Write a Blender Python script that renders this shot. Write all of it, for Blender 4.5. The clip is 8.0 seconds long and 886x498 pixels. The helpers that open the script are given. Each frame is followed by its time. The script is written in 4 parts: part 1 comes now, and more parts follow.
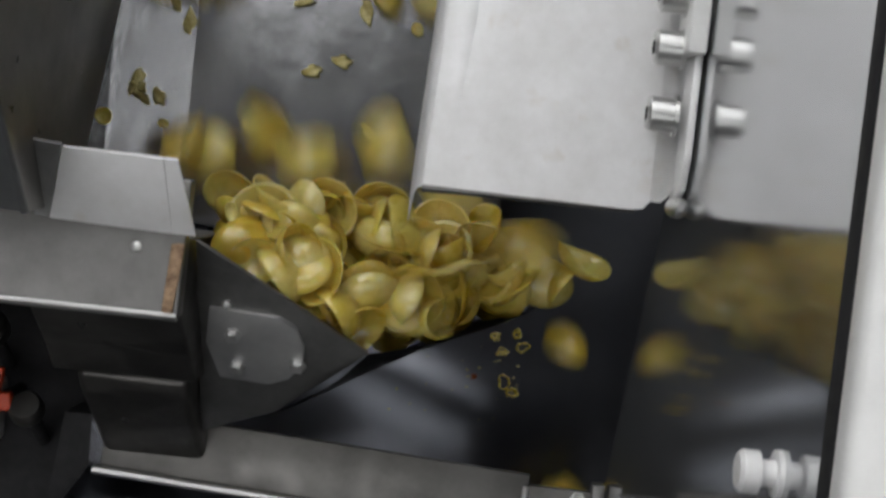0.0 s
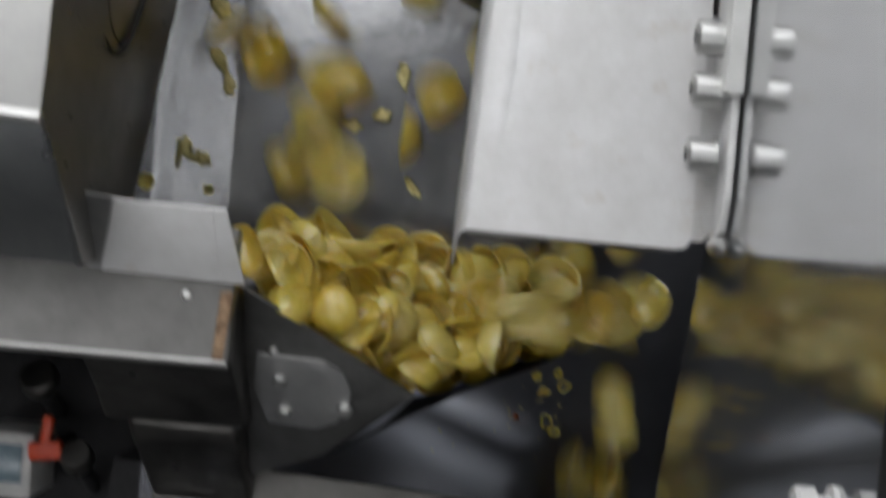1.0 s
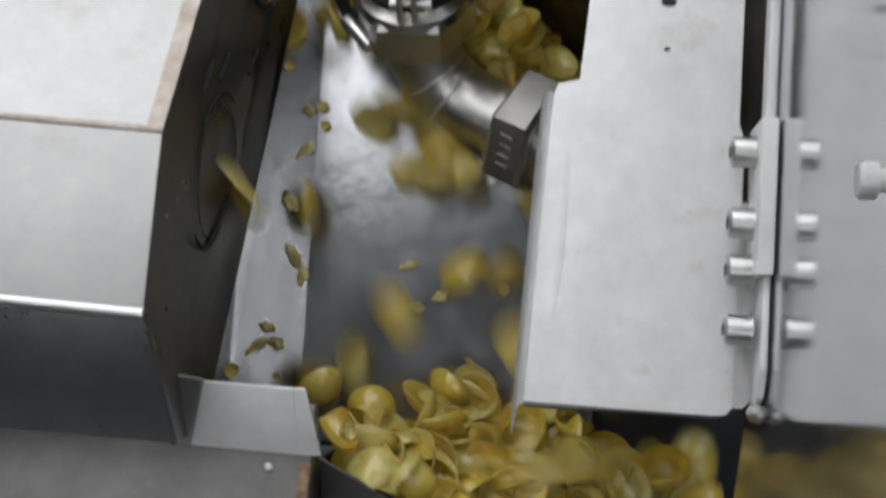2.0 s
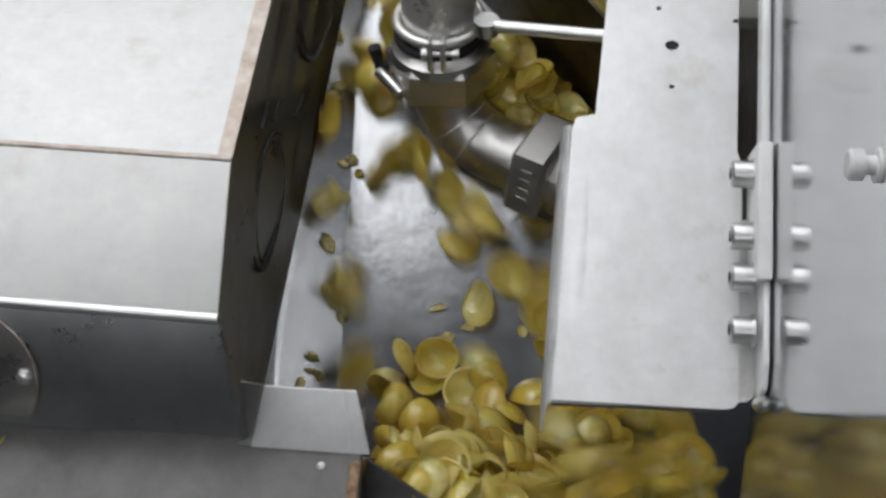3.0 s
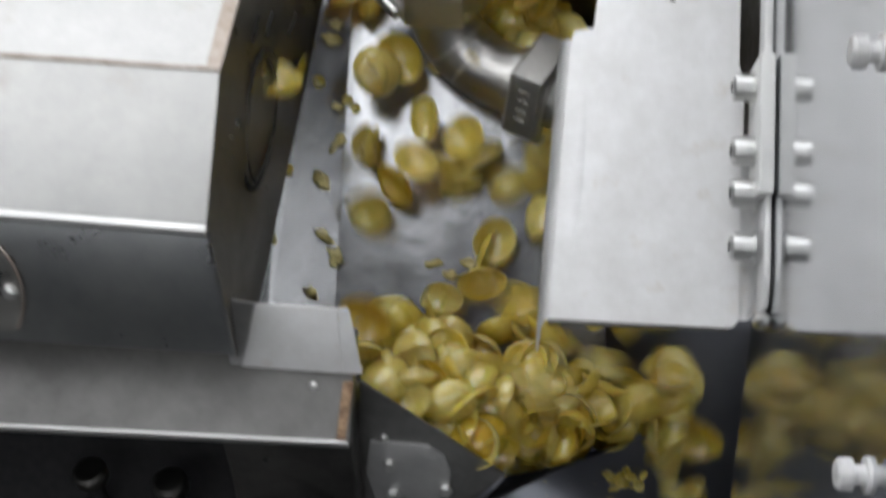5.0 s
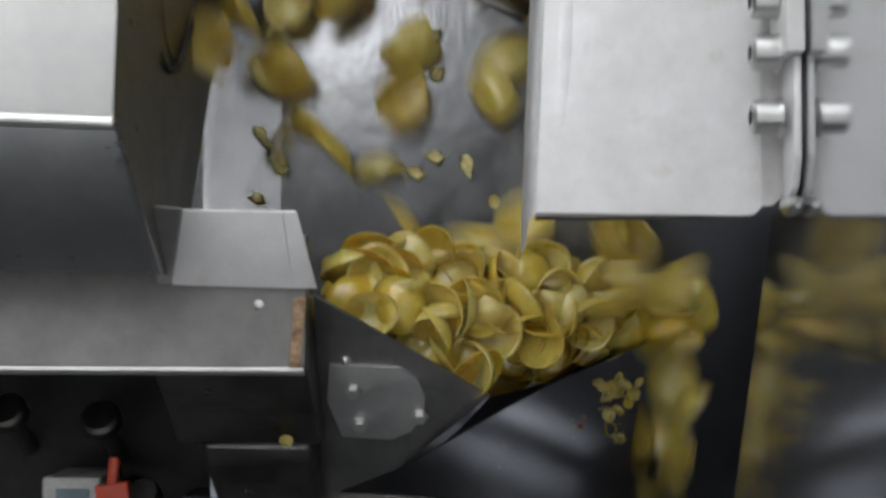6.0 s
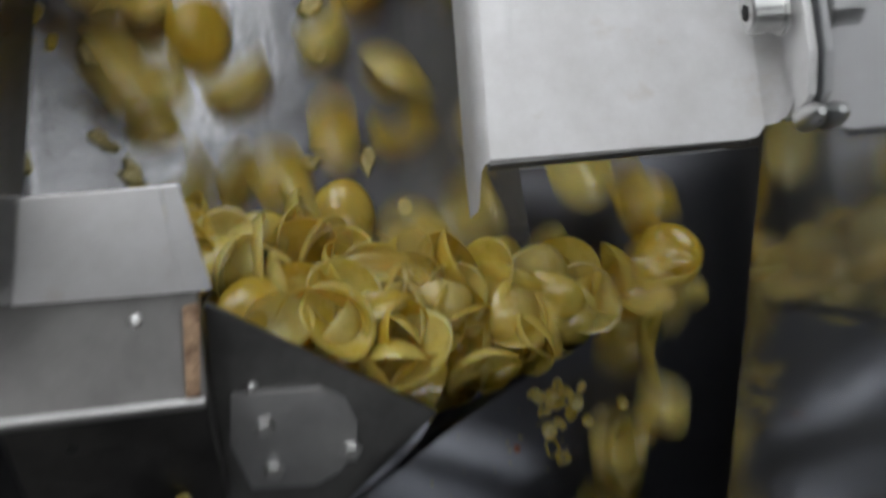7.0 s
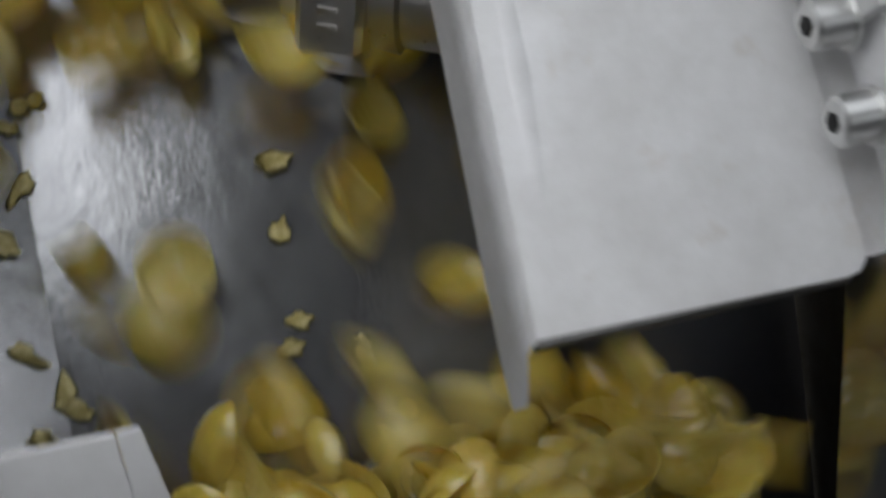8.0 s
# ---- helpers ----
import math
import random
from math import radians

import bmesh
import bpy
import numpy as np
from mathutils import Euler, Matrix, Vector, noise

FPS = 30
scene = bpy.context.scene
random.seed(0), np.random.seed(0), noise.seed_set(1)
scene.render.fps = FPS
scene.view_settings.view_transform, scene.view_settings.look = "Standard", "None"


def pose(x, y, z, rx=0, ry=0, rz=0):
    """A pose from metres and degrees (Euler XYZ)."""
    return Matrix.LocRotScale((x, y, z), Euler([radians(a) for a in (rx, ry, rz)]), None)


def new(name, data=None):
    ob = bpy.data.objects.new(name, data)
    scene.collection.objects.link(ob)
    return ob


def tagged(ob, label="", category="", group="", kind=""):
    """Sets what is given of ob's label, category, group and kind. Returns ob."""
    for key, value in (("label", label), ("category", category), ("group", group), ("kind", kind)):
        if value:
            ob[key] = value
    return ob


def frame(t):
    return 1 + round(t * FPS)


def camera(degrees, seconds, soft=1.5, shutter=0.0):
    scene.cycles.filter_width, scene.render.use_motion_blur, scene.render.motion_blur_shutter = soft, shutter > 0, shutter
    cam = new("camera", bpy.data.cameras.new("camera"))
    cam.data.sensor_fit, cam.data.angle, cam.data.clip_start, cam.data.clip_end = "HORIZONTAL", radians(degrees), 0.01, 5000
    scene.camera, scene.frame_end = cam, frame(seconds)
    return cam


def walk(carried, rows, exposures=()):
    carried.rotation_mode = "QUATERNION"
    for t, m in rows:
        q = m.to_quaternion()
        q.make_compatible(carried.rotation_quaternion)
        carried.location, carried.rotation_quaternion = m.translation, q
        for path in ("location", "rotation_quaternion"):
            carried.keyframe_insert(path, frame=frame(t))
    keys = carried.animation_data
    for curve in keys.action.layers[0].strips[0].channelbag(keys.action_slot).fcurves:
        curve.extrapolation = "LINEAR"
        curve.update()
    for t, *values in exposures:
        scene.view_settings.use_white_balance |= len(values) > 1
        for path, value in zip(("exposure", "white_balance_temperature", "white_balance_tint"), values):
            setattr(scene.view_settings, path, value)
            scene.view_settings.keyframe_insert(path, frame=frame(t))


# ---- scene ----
LEAN = 35.0                                   # the chute's slope, degrees
TILT = Matrix.Translation((0, 0, 0.75)) @ Matrix.Rotation(radians(LEAN), 4, "X")   # from the chute's axes to the world
cam = camera(38.4, 8.0, soft=2.8, shutter=1.0)
PATH = [                                      # seconds, place and turn in the chute's axes
    (0, 0.0350, 0.0050, 0.8542, -3.04, 1.44, 6.02),
    (0.5, 0.0354, -0.0062, 0.8501, -3.19, 1.82, 5.61),
    (1, 0.0252, 0.0074, 0.8664, -1.33, 2.64, 4.76),
    (1.5, 0.0183, 0.0229, 0.8948, 2.19, 3.59, 3.98),
    (2, 0.0211, 0.0300, 0.9425, 4.85, 4.87, 3.45),
    (3.3, -0.0123, -0.0408, 1.0604, 9.43, 3.94, 2.43),
    (3.5, -0.0078, -0.0375, 1.0676, 9.68, 4.58, 2.64),
    (4, -0.0069, -0.0436, 1.0734, 10.24, 4.75, 2.72),
    (4.5, -0.0015, -0.0529, 1.0651, 9.52, 4.63, 2.71),
    (5, 0.0006, -0.0659, 1.0162, 7.23, 4.32, 2.67),
    (5.2, -0.0020, -0.0679, 0.9887, 6.38, 3.72, 2.59),
    (6.3, -0.0310, -0.0461, 0.8210, 0.83, 1.31, -0.90),
    (6.5, -0.0431, -0.0490, 0.7917, 0.41, -0.32, -1.55),
    (7, -0.0897, -0.0865, 0.6820, 5.34, -6.03, -6.51),
    (7.5, -0.0548, -0.0824, 0.5928, 10.16, -3.49, -9.50),
    (8, -0.1098, -0.0218, 0.5497, 9.96, -9.04, -13.11),
]
walk(cam, [(t, TILT @ pose(*row)) for t, *row in PATH],
     exposures=[(0, 0.3, 6650, 10), (1.0, 0.26, 6600, 10), (1.5, 0.25, 6560, 10), (2.0, 0.26, 6500, 10), (3.5, 0.48, 6500, 10), (4.0, 0.50, 6500, 10), (4.5, 0.37, 6500, 10), (5.0, 0.48, 6500, 10), (5.2, 0.46, 6500, 10), (6.3, 0.38, 6520, 10), (7.2, 0.24, 6500, 10), (8.0, 0.0, 6420, 10)])
# Overhead lamps out of view; places and glows chosen to suit the steel.
LAMPS = [(-2.75, -0.85, 3.0), (-1.0, -0.60, 2.6), (-2.3, 0.90, 3.0), (-0.7, 0.90, 2.7), (0.9, 0.90, 2.9),
         # y -1.80 is added to brighten the pan's fold, y -3.90 the front faces.
         (-2.3, 2.40, 2.9), (-0.7, 2.40, 2.9), (0.9, 2.40, 2.9), (2.5, 0.90, 3.0), (1.95, -1.80, 2.3), (-2.3, -3.90, 3.4), (-0.7, -3.90, 3.4), (0.9, -3.90, 3.4)]      # x, y, glow
HEAP_BACK = -0.008                            # how far the heap reaches up the pan
HEAP_GAP, FALL_GAP = 0.026, 0.042

# ---- world and light ----
world = bpy.data.worlds.new("factory_air")
world.use_nodes = True
scene.world = world
world.node_tree.nodes["Background"].inputs[0].default_value = (0.80, 0.86, 1.0, 1)
world.node_tree.nodes["Background"].inputs[1].default_value = 0.05

UP = Vector((0, math.sin(radians(LEAN)), math.cos(radians(LEAN))))      # true up, in the chute's axes
FWD = Vector((0, math.cos(radians(LEAN)), -math.sin(radians(LEAN))))    # level, away from the camera
RIGHT = Vector((1, 0, 0))


# ---- materials ----
def nodes_of(name):
    m = bpy.data.materials.new(name)
    m.use_nodes = True
    nt = m.node_tree
    return m, nt, nt.nodes["Principled BSDF"]


def link(nt, a, b):
    nt.links.new(a, b)


def noise_node(nt, scale, detail=4.0, rough=0.6, stretch=None, seed=0.0):
    co = nt.nodes.new("ShaderNodeTexCoord")
    mp = nt.nodes.new("ShaderNodeMapping")
    mp.inputs["Location"].default_value = (seed, seed * 0.7, seed * 1.3)
    if stretch:
        mp.inputs["Scale"].default_value = stretch
    link(nt, co.outputs["Object"], mp.inputs["Vector"])
    n = nt.nodes.new("ShaderNodeTexNoise")
    n.inputs["Scale"].default_value = scale
    n.inputs["Detail"].default_value = detail
    n.inputs["Roughness"].default_value = rough
    link(nt, mp.outputs["Vector"], n.inputs["Vector"])
    return n.outputs["Fac"]


def ramp_node(nt, fac, stops):
    r = nt.nodes.new("ShaderNodeValToRGB")
    e = r.color_ramp.elements
    while len(e) < len(stops):
        e.new(0.5)
    for el, (p, c) in zip(e, stops):
        el.position = p
        el.color = (*c, 1) if len(c) == 3 else c
    link(nt, fac, r.inputs["Fac"])
    return r.outputs["Color"]


def range_node(nt, fac, a, b, lo=0.3, hi=0.7):
    n = nt.nodes.new("ShaderNodeMapRange")
    n.inputs["From Min"].default_value, n.inputs["From Max"].default_value = lo, hi
    n.inputs["To Min"].default_value, n.inputs["To Max"].default_value = a, b
    link(nt, fac, n.inputs["Value"])
    return n.outputs["Result"]


def bump_node(nt, bs, fac, strength, distance=0.001, under=None):
    b = nt.nodes.new("ShaderNodeBump")
    b.inputs["Strength"].default_value = strength
    b.inputs["Distance"].default_value = distance
    link(nt, fac, b.inputs["Height"])
    if under is not None:
        link(nt, under, b.inputs["Normal"])
    link(nt, b.outputs["Normal"], bs.inputs["Normal"])
    return b.outputs["Normal"]


def steel(name, lo, hi, rough, grain=(400, 12, 12), bump=0.05, stain=14.0, metallic=1.0, seed=0.0, smear=0.12, dent=0.12, spots=0.0):
    """Stainless sheet: cloudy stains, fine grain along one way, uneven gloss."""
    m, nt, bs = nodes_of(name)
    bs.inputs["Metallic"].default_value = metallic
    cloud = noise_node(nt, stain, 6, 0.65, seed=seed)
    colour = ramp_node(nt, cloud, [(0.3, lo), (0.72, hi)])
    if spots:
        # dried drips and finger marks
        mark = ramp_node(nt, noise_node(nt, 24, 5, 0.6, seed=seed + 11), [(0.60, (1, 1, 1)), (0.70, (0.80, 0.73, 0.64))])
        mul = nt.nodes.new("ShaderNodeMixRGB")
        mul.blend_type = "MULTIPLY"
        mul.inputs["Fac"].default_value = spots
        link(nt, colour, mul.inputs["Color1"])
        link(nt, mark, mul.inputs["Color2"])
        colour = mul.outputs["Color"]
    link(nt, colour, bs.inputs["Base Color"])
    blot = noise_node(nt, stain * 2.7, 5, 0.7, seed=seed + 3)
    link(nt, range_node(nt, blot, max(0.03, rough - smear), rough + smear), bs.inputs["Roughness"])
    fine = noise_node(nt, 1.0, 3, 0.7, stretch=grain, seed=seed + 5)
    b = bump_node(nt, bs, fine, bump, 0.0006)
    bump_node(nt, bs, noise_node(nt, 9.0, 2, 0.5, seed=seed + 8), dent, 0.004, b)
    return m


def wet_pan():
    """Pan sheet: worn steel under a film of oil that lies in ripples, streaks and drops."""
    m, nt, bs = nodes_of("wet_pan_steel")
    bs.inputs["Metallic"].default_value = 0.90
    link(nt, ramp_node(nt, noise_node(nt, 14, 7, 0.72, stretch=(1, 0.5, 1)), [(0.28, (0.31, 0.315, 0.325)), (0.5, (0.37, 0.375, 0.385)), (0.72, (0.44, 0.445, 0.455))]), bs.inputs["Base Color"])
    link(nt, range_node(nt, noise_node(nt, 26, 7, 0.78, stretch=(1, 0.45, 1)), 0.14, 0.26), bs.inputs["Roughness"])
    scr = noise_node(nt, 1.0, 4, 0.8, stretch=(260, 30, 30), seed=2)
    b = bump_node(nt, bs, scr, 0.14, 0.0006)
    b2 = bump_node(nt, bs, noise_node(nt, 75, 5, 0.62, stretch=(1, 0.75, 1)), 0.17, 0.0016, b)
    bump_node(nt, bs, noise_node(nt, 9, 3, 0.5), 0.12, 0.006, b2)
    return m


def chip_stuff():
    m, nt, bs = nodes_of("chip_flesh")
    info = nt.nodes.new("ShaderNodeObjectInfo")
    geo = nt.nodes.new("ShaderNodeNewGeometry")
    mixv = nt.nodes.new("ShaderNodeMath")
    mixv.operation = "ADD"
    link(nt, info.outputs["Random"], mixv.inputs[0])
    link(nt, geo.outputs["Random Per Island"], mixv.inputs[1])
    wrap = nt.nodes.new("ShaderNodeMath")
    wrap.operation = "FRACT"
    link(nt, mixv.outputs[0], wrap.inputs[0])
    tone = ramp_node(nt, wrap.outputs[0], [(0.0, (0.81, 0.65, 0.11)), (0.4, (0.83, 0.715, 0.18)), (0.8, (0.86, 0.78, 0.31)), (1.0, (0.80, 0.60, 0.07))])
    spots = ramp_node(nt, noise_node(nt, 120, 5, 0.65), [(0.28, (0.88, 0.83, 0.70)), (0.6, (1, 1, 1))])
    mul = nt.nodes.new("ShaderNodeMixRGB")
    mul.blend_type = "MULTIPLY"
    mul.inputs["Fac"].default_value = 0.8
    link(nt, tone, mul.inputs["Color1"])
    link(nt, spots, mul.inputs["Color2"])
    link(nt, mul.outputs["Color"], bs.inputs["Base Color"])
    # thin flesh lets light through, more golden than it reflects
    thin = nt.nodes.new("ShaderNodeBsdfTranslucent")
    gold = nt.nodes.new("ShaderNodeMixRGB")
    gold.blend_type = "MULTIPLY"
    gold.inputs["Fac"].default_value = 1.0
    gold.inputs["Color2"].default_value = (1.0, 0.90, 0.42, 1)
    link(nt, mul.outputs["Color"], gold.inputs["Color1"])
    link(nt, gold.outputs["Color"], thin.inputs["Color"])
    both = nt.nodes.new("ShaderNodeMixShader")
    both.inputs["Fac"].default_value = 0.42
    link(nt, bs.outputs["BSDF"], both.inputs[1])
    link(nt, thin.outputs["BSDF"], both.inputs[2])
    link(nt, both.outputs["Shader"], nt.nodes["Material Output"].inputs["Surface"])
    bs.inputs["Subsurface Weight"].default_value = 0.30
    bs.inputs["Subsurface Radius"].default_value = (0.006, 0.004, 0.0012)
    bs.inputs["Subsurface Scale"].default_value = 0.6
    link(nt, range_node(nt, noise_node(nt, 60, 4, 0.6), 0.18, 0.42), bs.inputs["Roughness"])
    bs.inputs["Coat Weight"].default_value = 0.9
    bs.inputs["Coat Roughness"].default_value = 0.07
    bs.inputs["Coat IOR"].default_value = 1.65
    bs.inputs["Specular IOR Level"].default_value = 0.8
    b = bump_node(nt, bs, noise_node(nt, 300, 4, 0.65), 0.16, 0.0006)
    bump_node(nt, bs, noise_node(nt, 70, 3, 0.6), 0.28, 0.0018, b)
    return m


def plain(name, lo, hi, rough, scale=40, metallic=0.0, bump=0.1):
    m, nt, bs = nodes_of(name)
    bs.inputs["Metallic"].default_value = metallic
    link(nt, ramp_node(nt, noise_node(nt, scale, 5, 0.65), [(0.3, lo), (0.7, hi)]), bs.inputs["Base Color"])
    link(nt, range_node(nt, noise_node(nt, scale * 2, 4, 0.6), max(0.02, rough - 0.1), rough + 0.1), bs.inputs["Roughness"])
    bump_node(nt, bs, noise_node(nt, scale * 5, 4, 0.6), bump, 0.001)
    return m


def glow(name, colour, strength):
    m, nt, bs = nodes_of(name)
    bs.inputs["Base Color"].default_value = (*colour, 1)
    bs.inputs["Emission Color"].default_value = (*colour, 1)
    bs.inputs["Emission Strength"].default_value = strength
    return m


M_PANEL = steel("blasted_panel_steel", (0.70, 0.695, 0.69), (0.85, 0.85, 0.86), 0.56, grain=(90, 90, 90), bump=0.06, stain=26, metallic=0.25, seed=1, spots=0.45)
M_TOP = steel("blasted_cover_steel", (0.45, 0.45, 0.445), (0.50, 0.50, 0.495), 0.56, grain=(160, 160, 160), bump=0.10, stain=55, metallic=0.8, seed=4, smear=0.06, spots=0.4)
# Bevel, front and side: the housing's steel, toned per face for how light falls.
M_BEVEL = steel("blasted_bevel_shade_steel", (0.36, 0.36, 0.355), (0.41, 0.41, 0.40), 0.54, grain=(160, 160, 160), bump=0.08, stain=30, metallic=0.85, seed=43, smear=0.06, spots=0.3)
M_FRONT = steel("smooth_front_shade_steel", (0.27, 0.28, 0.29), (0.46, 0.465, 0.46), 0.30, grain=(300, 20, 20), bump=0.02, stain=7, seed=31, smear=0.04, dent=0.02)
M_SIDE = steel("polished_side_shade_steel", (0.34, 0.335, 0.32), (0.46, 0.45, 0.43), 0.36, grain=(20, 300, 20), bump=0.02, stain=10, seed=6)
M_MIRROR = steel("bright_wall_steel", (0.47, 0.48, 0.49), (0.55, 0.56, 0.57), 0.10, grain=(30, 30, 260), bump=0.006, stain=8, metallic=0.90, seed=9, smear=0.03)
M_BEAM = steel("worn_beam_steel", (0.16, 0.157, 0.152), (0.24, 0.236, 0.23), 0.46, grain=(10, 250, 250), bump=0.06, stain=24, seed=11)
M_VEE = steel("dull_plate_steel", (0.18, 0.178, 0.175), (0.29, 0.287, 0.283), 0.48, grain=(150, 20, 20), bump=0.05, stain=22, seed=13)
M_COVER = steel("cover_plate_steel", (0.46, 0.46, 0.465), (0.58, 0.58, 0.57), 0.52, grain=(100, 100, 100), bump=0.05, stain=26, seed=15)
M_PIPE = steel("pipe_steel", (0.60, 0.59, 0.57), (0.70, 0.69, 0.67), 0.34, grain=(160, 160, 20), bump=0.02, stain=10, seed=17, metallic=0.72)
M_CAST = steel("cast_fitting_steel", (0.44, 0.43, 0.415), (0.56, 0.55, 0.53), 0.38, grain=(220, 220, 220), bump=0.18, stain=30, seed=19)
M_BOLT = steel("bolt_steel", (0.58, 0.58, 0.57), (0.72, 0.72, 0.71), 0.36, grain=(200, 200, 200), bump=0.05, stain=60, seed=21)
M_EDGE = steel("rolled_edge_steel", (0.50, 0.50, 0.495), (0.60, 0.60, 0.595), 0.36, grain=(3, 60, 60), bump=0.004, stain=9, seed=33, smear=0.05, dent=0.0)
M_LOW = steel("dark_chute_steel", (0.25, 0.258, 0.29), (0.31, 0.32, 0.355), 0.31, grain=(60, 60, 60), bump=0.012, stain=10, seed=23, smear=0.02, dent=0.01)
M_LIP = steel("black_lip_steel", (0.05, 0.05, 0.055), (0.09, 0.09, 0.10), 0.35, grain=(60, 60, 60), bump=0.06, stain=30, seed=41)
# Darker copy of the beam steel; blocks and knob heads take their shade from it.
M_BLOCK = steel("shaded_block_steel", (0.09, 0.087, 0.083), (0.155, 0.15, 0.144), 0.42, grain=(10, 250, 250), bump=0.06, stain=20, seed=27)
# Dark brown; on the pan's walls and folds it carries the drop's shade.
M_HOLLOW = steel("brown_and_shaded_steel", (0.055, 0.045, 0.028), (0.10, 0.084, 0.055), 0.42, grain=(60, 60, 60), bump=0.05, stain=12, seed=25)
M_PAN = wet_pan()
M_CHIP = chip_stuff()
M_RUST = plain("heat_tinted_weld", (0.09, 0.05, 0.03), (0.44, 0.30, 0.19), 0.5, 160, 0.6, 0.4)
M_WELD = plain("brushed_weld_seam", (0.24, 0.19, 0.15), (0.46, 0.42, 0.39), 0.45, 60, 0.8, 0.3)
# Rubber parts, and the black that stands for shade in the bay.
M_BLACK = plain("black_rubber_and_shade", (0.005, 0.005, 0.006), (0.011, 0.011, 0.013), 0.8, 60)
# Near-black puts the shade of holes and pressed lines into colour; also pen ink.
M_SLOT = plain("slot_shade_and_ink", (0.01, 0.01, 0.01), (0.02, 0.02, 0.02), 0.8, 60)
# Orange deepened so that the latch sits in the bay's shade.
M_ORANGE = plain("shaded_orange_plastic", (0.36, 0.025, 0.002), (0.46, 0.045, 0.004), 0.45, 60)
M_WHITE = plain("white_plastic", (0.70, 0.70, 0.69), (0.80, 0.80, 0.79), 0.4, 40)
# White plastic greyed down; the bay's shade is in the colour.
M_CASE = plain("shaded_white_plastic", (0.30, 0.30, 0.30), (0.46, 0.46, 0.45), 0.5, 90)
M_SCREEN = plain("grey_display", (0.10, 0.14, 0.17), (0.14, 0.19, 0.22), 0.2, 80)
M_BLUE = plain("blue_hose", (0.015, 0.19, 0.68), (0.03, 0.26, 0.80), 0.35, 60)
M_CRUMB = plain("toasted_crumb", (0.40, 0.32, 0.09), (0.76, 0.69, 0.34), 0.20, 150, 0, 0.5)
M_SPECK = plain("burnt_speck", (0.30, 0.06, 0.01), (0.45, 0.12, 0.02), 0.4, 150)
M_WALLPAINT = plain("grey_wall_paint", (0.05, 0.052, 0.055), (0.075, 0.077, 0.08), 0.7, 3)
M_CEIL = plain("white_ceiling_paint", (0.20, 0.205, 0.21), (0.26, 0.265, 0.27), 0.8, 3)
M_FLOOR = plain("sealed_concrete", (0.10, 0.10, 0.10), (0.15, 0.15, 0.147), 0.5, 5)


def lamp_glow(shine, made={}):
    if shine not in made:
        made[shine] = glow("lamp_diffuser", (0.965, 0.98, 1.0), shine)
    return made[shine]



# ---- mesh helpers, in the chute's axes ----
def thing(name, base, label, category, group="", kind=""):
    ob = new(name)
    ob.empty_display_size = 0.02
    ob.matrix_world = TILT @ Matrix.Translation(base)
    ob["base"] = tuple(base)
    return tagged(ob, label, category, group, kind)


def shade(me, smooth):
    me.polygons.foreach_set("use_smooth", [smooth] * len(me.polygons))
    if smooth:
        me.set_sharp_from_angle(angle=radians(38))


def part(name, bm, material, parent, label="", smooth=True):
    """Link bm, in the chute's axes, as one mesh under a thing or a part of it."""
    top = parent
    while top.parent:
        top = top.parent
    base = Vector(top["base"])
    bmesh.ops.translate(bm, verts=bm.verts, vec=-base)
    bmesh.ops.recalc_face_normals(bm, faces=bm.faces)
    me = bpy.data.meshes.new(name)
    bm.to_mesh(me)
    bm.free()
    me.materials.append(material)
    shade(me, smooth)
    ob = new(name, me)
    ob.parent = parent
    return tagged(ob, label)


def solo(name, bm, material, base, label, category, group="", kind="", smooth=True):
    """A thing that is one plain mesh."""
    bmesh.ops.translate(bm, verts=bm.verts, vec=-Vector(base))
    bmesh.ops.recalc_face_normals(bm, faces=bm.faces)
    me = bpy.data.meshes.new(name)
    bm.to_mesh(me)
    bm.free()
    me.materials.append(material)
    shade(me, smooth)
    ob = new(name, me)
    ob.matrix_world = TILT @ Matrix.Translation(base)
    return tagged(ob, label, category, group, kind)


def slab(pts, thick, bevel=0.0, toward=None, bm=None, segs=2):
    """A plate with the outline pts (counter-clockwise from outside), thick behind it."""
    bm = bm or bmesh.new()
    pts = [Vector(p) for p in pts]
    n = Vector((0, 0, 0))
    for a, b in zip(pts, pts[1:] + pts[:1]):
        n += a.cross(b)
    n.normalize()
    if toward is not None and n.dot(Vector(toward)) < 0:
        n = -n
    a = [bm.verts.new(p) for p in pts]
    b = [bm.verts.new(p - n * thick) for p in pts]
    made = [bm.faces.new(a), bm.faces.new(b[::-1])]
    for i in range(len(pts)):
        j = (i + 1) % len(pts)
        made.append(bm.faces.new((a[j], a[i], b[i], b[j])))
    bmesh.ops.recalc_face_normals(bm, faces=made)
    if bevel:
        edges = list({e for f in made for e in f.edges})
        bmesh.ops.bevel(bm, geom=edges, offset=bevel, segments=segs, affect="EDGES", profile=0.6)
    return bm


def prism(profile, x0, x1, bevel=0.0, bm=None, segs=3):
    """A solid with a (y, z) profile, drawn out along x."""
    bm = bm or bmesh.new()
    a = [bm.verts.new((x0, y, z)) for y, z in profile]
    b = [bm.verts.new((x1, y, z)) for y, z in profile]
    made = [bm.faces.new(a), bm.faces.new(b[::-1])]
    for i in range(len(profile)):
        j = (i + 1) % len(profile)
        made.append(bm.faces.new((a[i], a[j], b[j], b[i])))
    bmesh.ops.recalc_face_normals(bm, faces=made)
    if bevel:
        bmesh.ops.bevel(bm, geom=list({e for f in made for e in f.edges}), offset=bevel, segments=segs, affect="EDGES", profile=0.5)
    return bm


